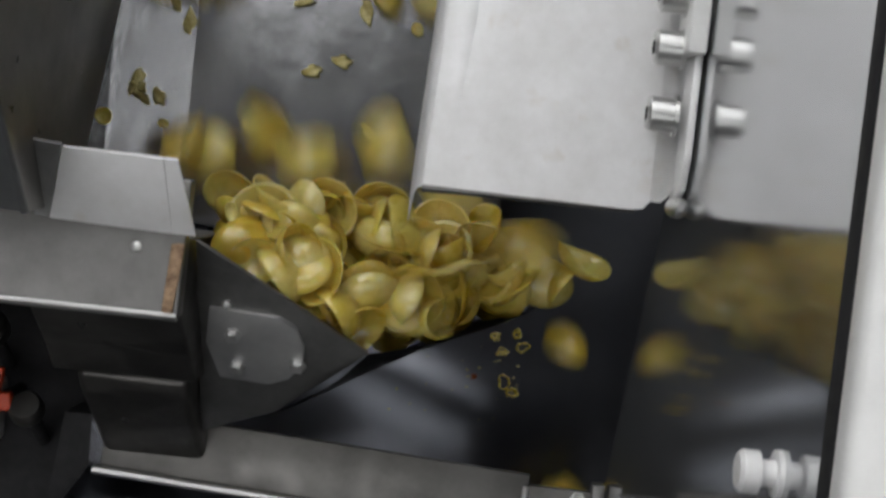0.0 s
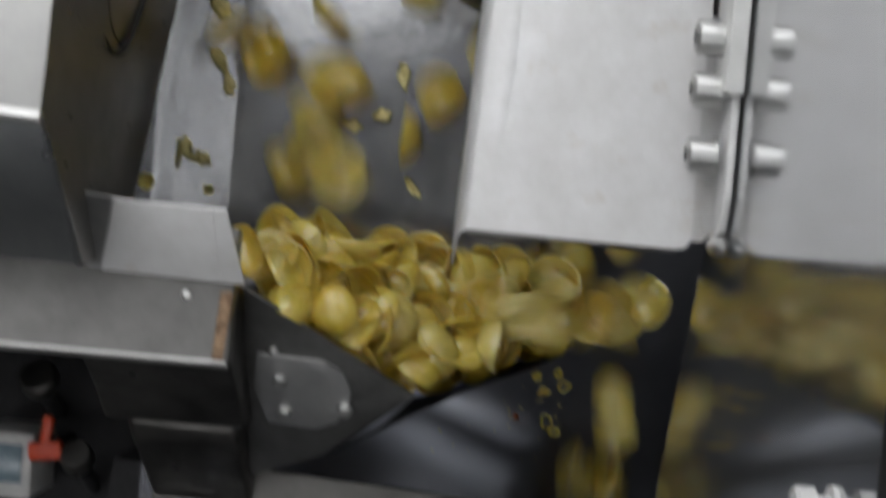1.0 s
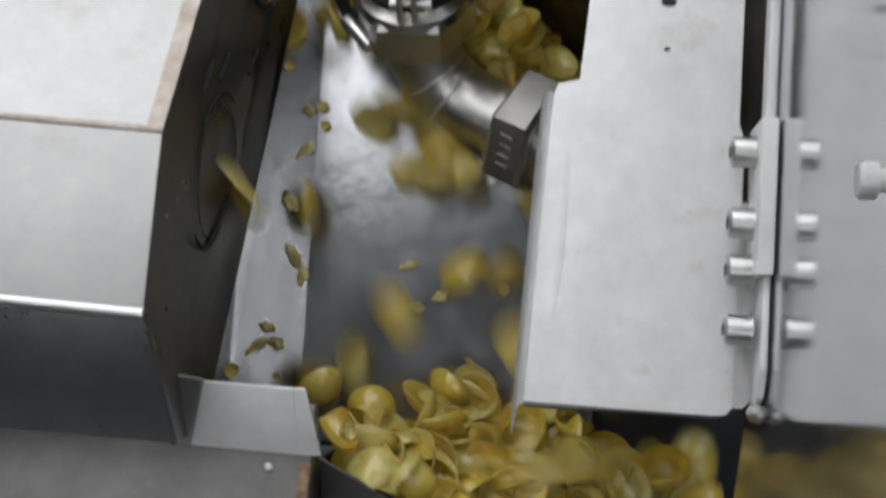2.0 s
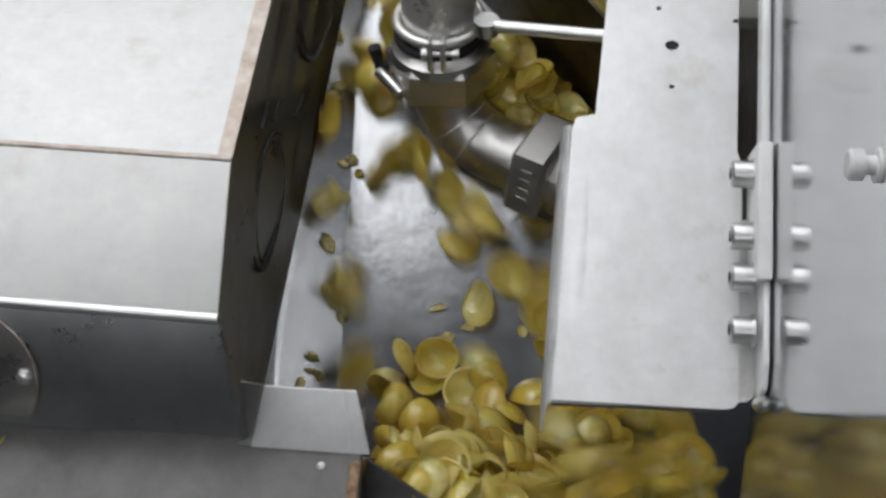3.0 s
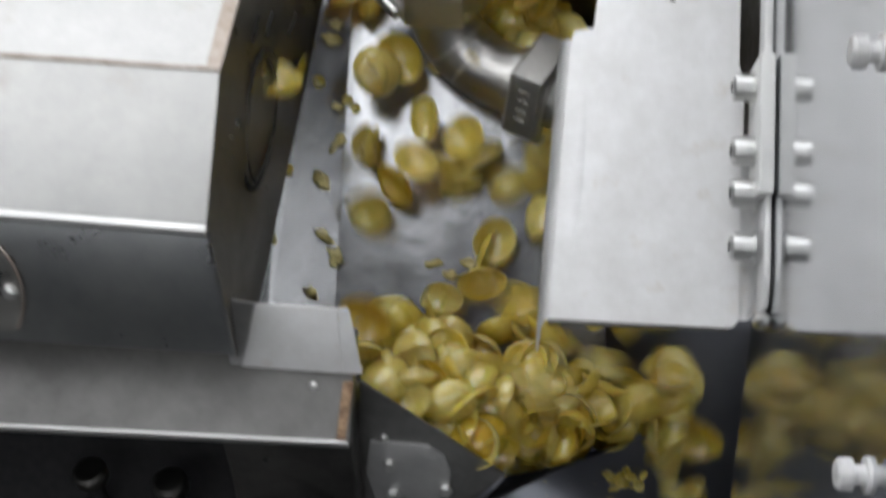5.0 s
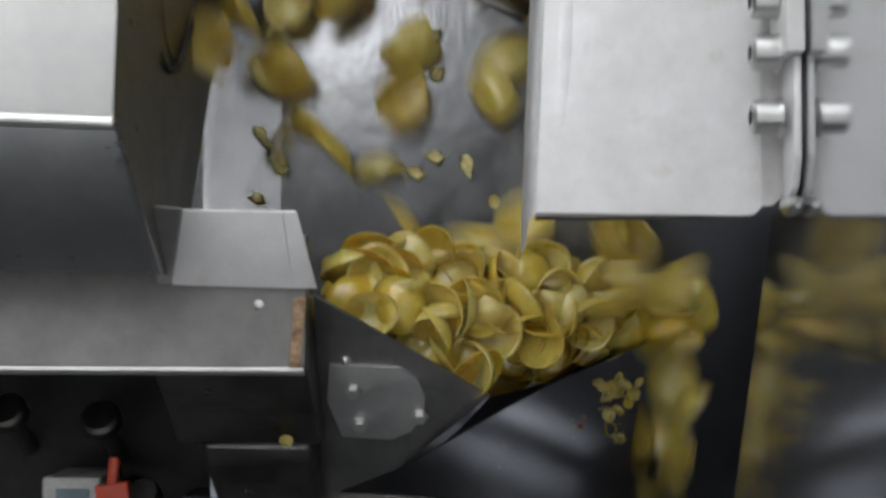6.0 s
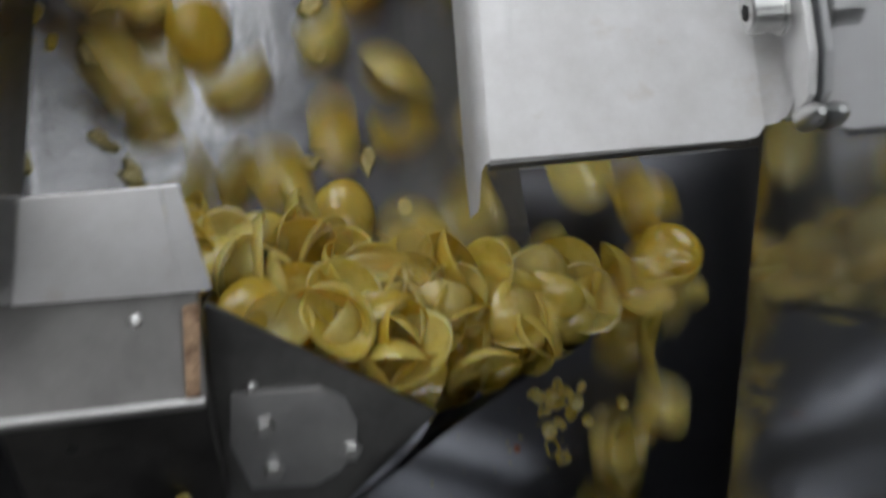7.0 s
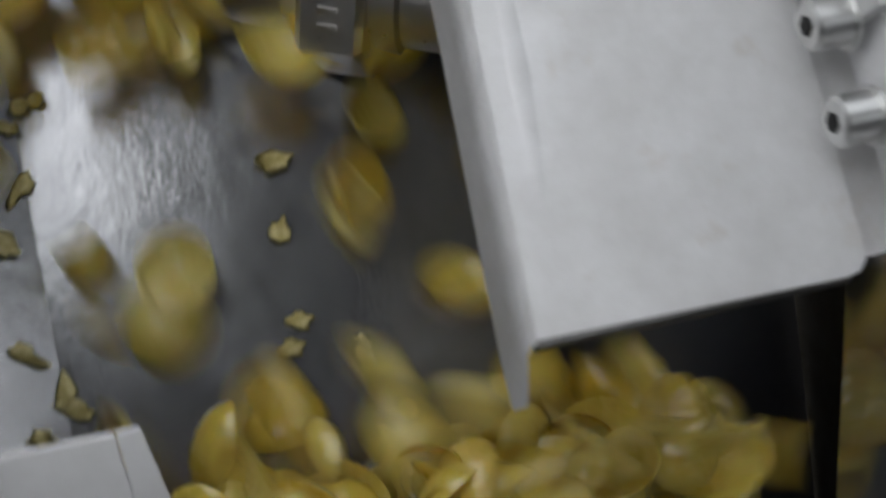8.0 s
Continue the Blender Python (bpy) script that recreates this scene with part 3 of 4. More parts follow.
def beam_and_bracket():
    ob = thing("support_beam", (-0.35, -0.07, 0.08), "worn stainless steel support beam with a rusty weld", "beam")
    part("shelf", prism([(-0.012, 0.082), (-0.046, 0.084), (-0.094, 0.0865), (-0.098, 0.082), (-0.096, 0.072), (-0.012, 0.070)], -0.75, -0.1365, 0.0016), M_BEAM, ob)
    part("shelf_edge", tube([(-0.75, -0.0955, 0.082), (-0.138, -0.0955, 0.082)], 0.0042, 14), M_EDGE, ob, "bright rolled front edge")
    # blocks under the shelf, in the steel darkened for shade
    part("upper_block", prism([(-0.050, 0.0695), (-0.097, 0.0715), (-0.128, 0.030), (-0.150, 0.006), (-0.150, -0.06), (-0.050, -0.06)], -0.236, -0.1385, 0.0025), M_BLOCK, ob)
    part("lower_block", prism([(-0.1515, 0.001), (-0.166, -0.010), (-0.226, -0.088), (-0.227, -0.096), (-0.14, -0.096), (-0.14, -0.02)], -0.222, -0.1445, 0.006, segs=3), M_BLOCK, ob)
    part("weld", slab([(-0.1385, -0.051, 0.0885), (-0.1360, -0.052, 0.0875), (-0.1395, -0.094, 0.0895), (-0.1462, -0.094, 0.0895), (-0.1440, -0.052, 0.0882)], 0.003, bevel=0.0006, toward=(0, 0, 1)), M_RUST, ob, "rusty heat-tinted weld")
    part("rivet", lathe((-0.166, -0.056, 0.0845), (0, 0, 1), [(0, 0.0034), (0.0016, 0.003), (0.0026, 0.0012)], 12), M_BOLT, ob)
    part("pin", lathe((-0.205, -0.112, 0.052), (0, -0.79, 0.61), [(0, 0.0028), (0.001, 0.0024)], 12), M_SLOT, ob)
    part("pin", lathe((-0.195, -0.190, -0.04), (0, -0.79, 0.61), [(0, 0.0028), (0.001, 0.0024)], 12), M_SLOT, ob)

    br = thing("angle_bracket", (-0.18, -0.02, 0.11), "small pale folded steel bracket on the beam", "bracket")
    part("face", slab([(-0.206, 0.0, 0.118), (-0.146, -0.001, 0.1205), (-0.1435, -0.046, 0.0905), (-0.219, -0.044, 0.0905)], 0.0025, bevel=0.0006, toward=(0, 0, 1)), M_PANEL, br)
    part("return_fold", slab([(-0.1455, -0.001, 0.1202), (-0.1375, -0.001, 0.1195), (-0.1295, -0.046, 0.0885), (-0.1435, -0.046, 0.0900)], 0.0025, bevel=0.0006, toward=(0, 0, 1)), M_PANEL, br)
    part("back_fold", slab([(-0.232, 0.003, 0.1165), (-0.2068, 0.001, 0.1170), (-0.2195, -0.043, 0.0895), (-0.228, -0.0425, 0.0895)], 0.0025, toward=(0, 0, 1)), M_COVER, br)


def front_bar():
    ob = thing("front_bar", (0.0, -0.23, -0.09), "long folded stainless steel front bar", "bar")
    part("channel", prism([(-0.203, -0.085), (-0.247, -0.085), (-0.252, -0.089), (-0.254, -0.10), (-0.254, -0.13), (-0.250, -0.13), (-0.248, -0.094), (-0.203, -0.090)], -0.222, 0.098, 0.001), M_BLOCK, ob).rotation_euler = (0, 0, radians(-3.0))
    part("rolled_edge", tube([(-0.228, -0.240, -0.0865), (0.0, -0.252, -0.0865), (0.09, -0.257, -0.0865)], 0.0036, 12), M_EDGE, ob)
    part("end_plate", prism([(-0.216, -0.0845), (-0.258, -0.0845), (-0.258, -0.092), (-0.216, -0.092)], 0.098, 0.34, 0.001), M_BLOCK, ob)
    part("joint_lug", box((0.150, -0.222, -0.083), (0.010, 0.028, 0.014), bevel=0.002), M_BEAM, ob)
    for x, y in ((0.136, -0.222), (0.164, -0.226)):
        part("bolt", bolt_mesh((x, y, -0.0845), (0, 0, 1), 0.0046, 0.007), M_BOLT, ob)
    part("weld_bead", tube([(0.097, -0.217, -0.084), (0.0965, -0.236, -0.084), (0.095, -0.250, -0.084)], 0.0026, 8), M_BOLT, ob)


def feed_pipe():
    C1, C2 = Vector((-0.0995, 0.292, -0.028)), Vector((-0.0045, 0.206, -0.060))
    diff = C2 - C1
    d2 = (RIGHT * diff.dot(RIGHT) + FWD * diff.dot(FWD)).normalized()
    drop = -diff.dot(UP)
    along = diff.dot(d2)
    K = C1 - UP * drop
    R = min(drop, along) - 0.012
    ob = thing("feed_pipe", C1, "brushed stainless steel feed pipe with a threaded elbow", "pipe")
    part("riser", lathe(C1, UP, [(0.0, 0.0315), (0.75, 0.0315)], 40), M_PIPE, ob)
    def hexnut(c, d, r, h, turn):
        bm = lathe(c, d, [(-h, r * 0.92), (-h * 0.80, r), (h * 0.80, r), (h, r * 0.92)], 6, turn=turn)
        return bm
    part("union_nut", hexnut(C1, UP, 0.048, 0.018, radians(0)), M_CAST, ob, "large cast hexagonal union nut", smooth=False)
    part("collar", lathe(C1, UP, [(0.014, 0.044), (0.022, 0.042), (0.026, 0.036), (0.030, 0.034)], 40), M_CAST, ob)
    for w, r in ((0.030, 0.0365), (0.044, 0.0372)):
        path = []
        _, s, u = axes_of(UP)
        for k in range(40):
            a = math.tau * k / 40
            path.append(C1 + UP * (w + 0.004) + (s * math.cos(a) + u * math.sin(a)) * (r - 0.001))
        part("clamp_ring", tube(path, 0.0042, 10, closed=True), M_PIPE if w > 0.04 else M_BLACK, ob)
    lug = C1 + UP * 0.041 - FWD * 0.040
    part("clamp_lug", box(lug - RIGHT * 0.005, (0.004, 0.012, 0.030), Matrix.Rotation(radians(-LEAN), 4, "X"), 0.001), M_BOLT, ob)
    part("clamp_lug", box(lug + RIGHT * 0.006, (0.004, 0.012, 0.030), Matrix.Rotation(radians(-LEAN), 4, "X"), 0.001), M_BOLT, ob)
    part("clamp_screw", lathe(lug - RIGHT * 0.012, RIGHT, [(0, 0.005), (0.005, 0.005), (0.005, 0.0028), (0.026, 0.0028), (0.026, 0.0048), (0.031, 0.0048)], 12), M_BOLT, ob)
    # elbow
    path = [C1 - UP * 0.010]
    centre = K + UP * R + d2 * R
    for k in range(15):
        a = math.pi / 2 * k / 14
        path.append(centre - d2 * R * math.cos(a) - UP * R * math.sin(a))
    path.append(C2 + d2 * 0.012)
    path.insert(1, C1 - UP * 0.016)
    part("elbow", tube(path, 0.0295, 36), M_CAST, ob, "cast stainless elbow")
    for at, dd in ((C1 - UP * 0.020, UP), (C2 - d2 * 0.022, d2)):
        part("elbow_rim", lathe(at, dd, [(-0.006, 0.0295), (-0.005, 0.0335), (0.005, 0.0335), (0.006, 0.0295)], 36), M_CAST, ob)
    for k, a in ((0, 0.75), (1, 1.1)):
        p = centre - d2 * R * math.cos(a) - UP * R * math.sin(a)
        t = (d2 * math.sin(a) - UP * math.cos(a))
        part("seam", lathe(p, t, [(-0.0012, 0.0295), (0, 0.0301), (0.0012, 0.0295)], 36), M_PIPE, ob)
    _, s, u = axes_of(d2)
    want = Vector((-0.05, -0.76, 1.0))                 # one flat faces out of the chute
    want = (want - d2 * want.dot(d2)).normalized()
    turn2 = math.atan2(want.dot(u), want.dot(s)) - math.pi / 6
    nut2 = part("union_nut", hexnut(C2, d2, 0.051, 0.017, turn2), M_CAST, ob, "large cast hexagonal union nut", smooth=False)
    part("outlet", lathe(C2, d2, [(0.010, 0.0345), (0.030, 0.0345), (0.032, 0.0310), (0.16, 0.0310)], 36), M_CAST, ob)
    # raised foundry bars on the nut's flats
    _, s, u = axes_of(d2)
    best = max(((s * math.cos(a) + u * math.sin(a)) for a in (math.tau * (k + 0.5) / 6 + turn2 for k in range(6))), key=lambda v: v.dot(want))
    flat = best * 0.051 * math.cos(math.pi / 6)
    side = best.cross(d2)
    rot = Matrix((d2, side, best)).transposed().to_4x4()
    for k in range(4):
        part("cast_mark", box(C2 + flat + side * (k - 1.5) * 0.0085, (0.010, 0.0032, 0.0012), rot, 0.0003), M_CAST, nut2)
    # little lever on the far side of the union
    part("lever", tube([C1 - RIGHT * 0.038, C1 - RIGHT * 0.054 - UP * 0.004, C1 - RIGHT * 0.058 + UP * 0.016], 0.006, 12), M_BLACK, ob, "small black lever")
    part("lever_joint", tube([C1 - RIGHT * 0.054 - FWD * 0.006 - UP * 0.006, C1 - RIGHT * 0.032 - FWD * 0.032 - UP * 0.010], 0.0055, 12), M_BOLT, ob)
    rod = thing("stay_rod", (0.0, 0.28, 0.09), "thin steel stay rod from pipe to panel", "rod")
    part("shaft", tube([(-0.050, 0.290, 0.081), (0.055, 0.278, 0.094)], 0.0052, 14), M_BOLT, rod)
    part("eye", lathe((-0.056, 0.291, 0.078), UP, [(-0.006, 0.010), (0.006, 0.010)], 18), M_BOLT, rod)


def back_things():
    ob = thing("hopper_plate", (0.0, 0.3, 0.0), "dark brown inner hopper plate", "plate", kind="structure")
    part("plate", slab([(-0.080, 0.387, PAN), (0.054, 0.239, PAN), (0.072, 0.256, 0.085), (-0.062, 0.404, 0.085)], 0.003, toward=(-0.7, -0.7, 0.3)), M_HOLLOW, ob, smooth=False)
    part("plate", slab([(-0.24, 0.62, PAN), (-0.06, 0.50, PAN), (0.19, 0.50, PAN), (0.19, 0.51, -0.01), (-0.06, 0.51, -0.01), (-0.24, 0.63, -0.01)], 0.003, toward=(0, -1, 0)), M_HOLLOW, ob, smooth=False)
    hose = thing("air_hose", (-0.06, 0.34, 0.03), "bright blue plastic air hose", "hose")
    part("tube", tube([(-0.120, 0.306, 0.028), (-0.090, 0.327, 0.029), (-0.065, 0.343, 0.030), (-0.048, 0.353, 0.031), (-0.036, 0.361, 0.032)], 0.0056, 14), M_BLUE, hose)
    rail = thing("cross_rail", (0.08, 0.36, 0.03), "pale steel cross rail behind the panel", "rail")
    part("rail", box((0.12, 0.325, 0.02), (0.16, 0.018, 0.03), bevel=0.003), M_WHITE, rail)
    rail2 = thing("cross_rail", (0.08, 0.40, 0.03), "pale steel cross rail behind the panel", "rail")
    part("rail", box((0.10, 0.375, 0.02), (0.20, 0.022, 0.03), bevel=0.003), M_PANEL, rail2)


def dark_bay():
    """The unlit bay beside the weir with its fittings; black sheets stand in for its shade."""
    bed = thing("bay_shade_bed", (-0.45, -0.3, -0.16), "black sheet standing in for the bay's unlit bed", "machine bed", kind="structure")
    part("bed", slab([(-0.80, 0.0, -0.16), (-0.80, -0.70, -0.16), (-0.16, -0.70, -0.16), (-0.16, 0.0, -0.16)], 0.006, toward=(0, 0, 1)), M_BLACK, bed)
    part("back_shade", slab([(-0.80, -0.06, -0.16), (-0.24, -0.06, -0.16), (-0.24, -0.06, 0.06), (-0.80, -0.06, 0.06)], 0.004, toward=(0, -1, 0)), M_BLACK, bed)
    pl = thing("floor_plate", (-0.22, -0.26, -0.12), "grey steel base plate, blackened for the bay's shade", "plate")
    # steel plate in black, the bay's shade put into its colour
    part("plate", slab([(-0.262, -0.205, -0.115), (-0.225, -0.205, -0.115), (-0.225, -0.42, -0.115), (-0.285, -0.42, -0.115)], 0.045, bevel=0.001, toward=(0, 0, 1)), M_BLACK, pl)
    for c, r in (((-0.322, -0.150, -0.11), 0.014), ((-0.288, -0.208, -0.11), 0.012), ((-0.395, -0.145, -0.11), 0.014)):
        kn = thing("clamp_knob", c, "short round steel clamp knob", "knob", "clamp knobs")
        part("stem", lathe(Vector(c) - UP * 0.05, UP, [(0, r * 0.5), (0.05, r * 0.5)], 16), M_BLACK, kn)
        # steel head, darkened for the shade of the bay
        part("head", lathe(c, UP, [(0, r), (0.002, r * 1.08), (0.012, r * 1.08), (0.015, r * 0.9)], 24), M_BLOCK, kn)
    tag = thing("orange_latch", (-0.311, -0.199, -0.12), "orange plastic latch, deepened for the bay's shade", "latch")
    part("tab", box((-0.311, -0.200, -0.10), (0.026, 0.014, 0.010), Matrix.Rotation(0.15, 4, "Z"), 0.002), M_ORANGE, tag)
    part("finger", box((-0.311, -0.184, -0.10), (0.008, 0.022, 0.008), Matrix.Rotation(-0.1, 4, "Z"), 0.002), M_ORANGE, tag)
    part("stem", lathe((-0.311, -0.199, -0.155), (0, 0, 1), [(0, 0.005), (0.052, 0.005)], 12), M_BLACK, tag)
    sen = thing("sensor_box", (-0.345, -0.215, -0.13), "small white sensor box, greyed for shade, with a grey display", "sensor")
    part("case", box((-0.345, -0.215, -0.130), (0.046, 0.052, 0.056), bevel=0.004), M_CASE, sen)
    part("display", box((-0.343, -0.213, -0.1012), (0.026, 0.030, 0.002), bevel=0.0006), M_SCREEN, sen)


pan()
vee_weir()
lower_chute()
mirror_wall()
guard_panel()
cover_box()
beam_and_bracket()
front_bar()
feed_pipe()
back_things()
dark_bay()


# ---- chips ----
def chip_bmesh(rng, bm=None, m=None, size=1.0):
    """A smooth bowl-shaped chip, some bent into pods, with a slightly uneven rim."""
    bm = bm or bmesh.new()
    m = m or Matrix.Identity(4)
    R = 0.0240 * size * rng.uniform(0.82, 1.10)
    ov = rng.uniform(0.80, 1.0)
    cup = rng.uniform(0.24, 0.62) * R
    roll = rng.choice((rng.uniform(0.02, 0.15), rng.uniform(0.2, 0.45), rng.uniform(0.4, 0.7), rng.uniform(0.7, 1.2))) / R
    p1, p2, p3, p4 = (rng.uniform(0, 6.28) for _ in range(4))
    w1, w2 = rng.uniform(0.01, 0.05), rng.uniform(0.004, 0.018)
    wav = rng.uniform(0.03, 0.13) * R
    dent = rng.choice((0.0, 0.0, 0.12, 0.22)) * R
    th = 0.0007
    seg, rings = 24, 7
    def at(rho, a, side):
        r = R * rho * (1 + w1 * math.sin(2 * a + p1) + w2 * math.sin(3 * a + p2) + 0.4 * w2 * math.sin(6 * a + p3))
        x, y = r * math.cos(a), r * math.sin(a) * ov
        z = cup * (0.55 * rho ** 2 + 0.45 * rho ** 3.6) + wav * rho * rho * math.sin(2 * a + p3) - cup * 0.4
        z += dent * math.exp(-((x - 0.35 * R * math.cos(p4)) ** 2 + (y - 0.35 * R * math.sin(p4)) ** 2) / (0.3 * R) ** 2)
        bend = max(0.2 * R, 1 / roll - z)
        x, z = bend * math.sin(x * roll), 1 / roll - bend * math.cos(x * roll)
        k = 1.0 if rho < 0.95 else 0.55
        return m @ Vector((x, y, z + side * th * k))
    def sheet(side):
        mid = bm.verts.new(at(0, 0, side))
        rows = [[bm.verts.new(at(((j + 1) / rings) ** 0.85, math.tau * i / seg, side)) for i in range(seg)] for j in range(rings)]
        for i in range(seg):
            bm.faces.new((mid, rows[0][i], rows[0][(i + 1) % seg]))
        for a, b in zip(rows, rows[1:]):
            for i in range(seg):
                bm.faces.new((a[i], b[i], b[(i + 1) % seg], a[(i + 1) % seg]))
        return rows[-1]
    u, l = sheet(1), sheet(-1)
    for i in range(seg):
        bm.faces.new((u[i], l[i], l[(i + 1) % seg], u[(i + 1) % seg]))
    return bm


def crumb_bmesh(rng, bm=None, m=None):
    bm = bm or bmesh.new()
    m = m or Matrix.Identity(4)
    made = bmesh.ops.create_icosphere(bm, subdivisions=2, radius=1.0)["verts"]
    sx, sy, sz = rng.uniform(0.0045, 0.0100), rng.uniform(0.0026, 0.0055), rng.uniform(0.0007, 0.0013)
    o, curl, twist = rng.uniform(0, 50), rng.uniform(0.0006, 0.0045), rng.uniform(-0.003, 0.003)
    for v in made:
        flat = Vector((v.co.x, v.co.y, 0.0))
        k = 1 + 0.95 * noise.noise(flat * 1.6 + Vector((o, o, o))) + 0.3 * noise.noise(flat * 4.5 + Vector((o, 0, o)))
        lift = curl * v.co.x ** 2 + twist * v.co.x * v.co.y
        v.co = m @ Vector((v.co.x * sx * k, v.co.y * sy * k, v.co.z * sz + lift))
    return bm


def curl_bmesh(rng, r, w):
    """A thin rim fragment: one or two small uneven loops."""
    bm = bmesh.new()
    for n in range(rng.choice((1, 2, 2))):
        c = Vector((rng.uniform(-1, 1), rng.uniform(-1, 1), 0)) * r * 0.8 * n
        p, q, k = rng.uniform(0, 6.28), rng.uniform(0.45, 0.9), rng.uniform(0.1, 0.3)
        ring = []
        for i in range(18):
            a = math.tau * i / 18
            rad = r * (1 + k * math.sin(2 * a + p) + 0.12 * math.sin(3 * a))
            ring.append(c + Vector((rad * math.cos(a + p), q * rad * math.sin(a + p), 0.002 + 0.0018 * math.sin(a + 2 * p))))
        tube(ring, [w * (0.75 + 0.35 * math.sin(2.0 * i + p)) for i in range(18)], 7, bm, closed=True)
    return bm


def mesh_of(name, bm, mat):
    bmesh.ops.recalc_face_normals(bm, faces=bm.faces)
    me = bpy.data.meshes.new(name)
    bm.to_mesh(me)
    bm.free()
    me.materials.append(mat)
    me.polygons.foreach_set("use_smooth", [True] * len(me.polygons))
    return me


rng = random.Random(11)
CHIPS = [mesh_of("chip", chip_bmesh(rng), M_CHIP) for _ in range(16)]
CRUMBS = [mesh_of("crumb", crumb_bmesh(rng), M_CRUMB) for _ in range(10)]


def weir_line(x):
    """y and z of the weir's upper edge at x."""
    if x < -0.024:
        s = (x + 0.136) / 0.112
        return -0.050 - 0.068 * s, 0.058 - 0.054 * s
    s = min(1.0, (x + 0.024) / 0.116)
    return -0.118 + 0.0355 * s, 0.004 - 0.074 * s


def heap_top(x, y):
    """Height of the heap that lies behind the weir."""
    yv, zv = weir_line(x)
    s = max(0.0, (HEAP_BACK + 0.012 - y) / (HEAP_BACK - yv))
    side = max(0.0, min(1.0, (0.135 - x) / 0.05))
    near = max(0.0, 1 - (y - yv) / 0.03)
    return PAN + 0.010 + max(0.016 * side, min(0.115, zv - PAN - 0.016 - 0.012 * near)) * min(1.0, s) ** 0.75


def tumble(rng, tilt):
    a = rng.uniform(0, math.tau)
    axis = Vector((math.cos(a), math.sin(a), 0))
    return (Matrix.Rotation(radians(rng.uniform(0, tilt)), 4, axis) @ Matrix.Rotation(rng.uniform(0, math.tau), 4, "Z")
            @ (Matrix.Rotation(math.pi, 4, "X") if rng.random() < 0.4 else Matrix.Identity(4)))


def heap(name, count, label, spots, rng, size=1.0):
    bm = bmesh.new()
    for _ in range(count):
        x, y, z = spots(rng)
        chip_bmesh(rng, bm, Matrix.Translation((x, y, z)) @ tumble(rng, 75), size)
    c = (0, 0, 0)
    return solo(name, bm, M_CHIP, c, label, "chips", kind="stuff")


def under_heap(r):
    while True:
        x, y = r.uniform(-0.150, 0.07), r.uniform(-0.105, -0.04)
        yv, zv = weir_line(x)
        if y > yv + (0.006 if x < -0.024 else 0.006 + 0.10 * (x + 0.024)) and heap_top(x, y) > PAN + 0.022:
            return x, y, r.uniform(PAN + 0.010, heap_top(x, y) - 0.004)


def far_heap(r):
    s = r.random()
    x, y = -0.075 + 0.12 * s, 0.335 - 0.125 * s
    d = r.uniform(0.0, 0.055)
    return x - 0.7 * d + 0.020, y - 0.5 * d + 0.002, PAN + 0.012 + r.uniform(0, 0.05) * (1 - d / 0.06)


heap("chip_heap", 125, "heap of glossy pale yellow cupped chips behind the weir", under_heap, random.Random(5))
heap("far_chip_heap", 100, "heap of pale yellow chips against the hopper plate", far_heap, random.Random(6), 0.8)


def put(name, me, m, label, category, group):
    ob = new(name, me)
    ob.matrix_world = TILT @ m
    return tagged(ob, label, category, group)


# ---- rim curls and specks stuck on the lower chute ----
def low_z(x, y):
    v = (0.03 - y) / 0.62
    fold = min(0.126, max(0.0, -(y + 0.115) - 0.40 * (x - 0.02)))
    return -0.160 + 0.42 * (y - 0.03) * (0.75 + 0.5 * v) + fold * fold / 0.24 * max(0.0, min(1.0, (0.150 - x) / 0.08))


rng = random.Random(21)
for x, y, r in ((0.078, -0.163, 0.009), (0.086, -0.172, 0.007), (0.090, -0.130, 0.008), (0.074, -0.135, 0.006), (0.066, -0.124, 0.006), (0.084, -0.120, 0.005)):
    put("curl", mesh_of("curl", curl_bmesh(rng, r * 0.62, 0.0013), M_CHIP), Matrix.Translation((x, y, low_z(x, y) + 0.001)), "thin curled yellow chip rim on the black chute", "chip fragment", "chip rims")
put("speck", mesh_of("speck", crumb_bmesh(rng), M_SPECK), Matrix.Translation((0.052, -0.160, low_z(0.052, -0.16) + 0.002)) @ Matrix.Diagonal((0.4, 0.6, 0.8, 1)), "tiny burnt orange speck on the black chute", "speck", "specks")
for k in range(26):
    x, y = rng.uniform(-0.02, 0.09), rng.uniform(-0.20, -0.13)
    put("speck", CRUMBS[k % 10], Matrix.Translation((x, y, low_z(x, y) + 0.001)) @ Matrix.Scale(rng.uniform(0.10, 0.22), 4), "tiny pale crumb speck on the black chute", "speck", "specks")
put("chip_scrap", mesh_of("chip_scrap", crumb_bmesh(rng), M_CHIP), Matrix.Translation((-0.414, -0.050, 0.088)) @ Matrix.Rotation(0.85, 4, "Z") @ Matrix.Diagonal((1.5, 0.45, 1, 1)), "thin yellow chip scrap lying on the beam", "chip fragment", "")


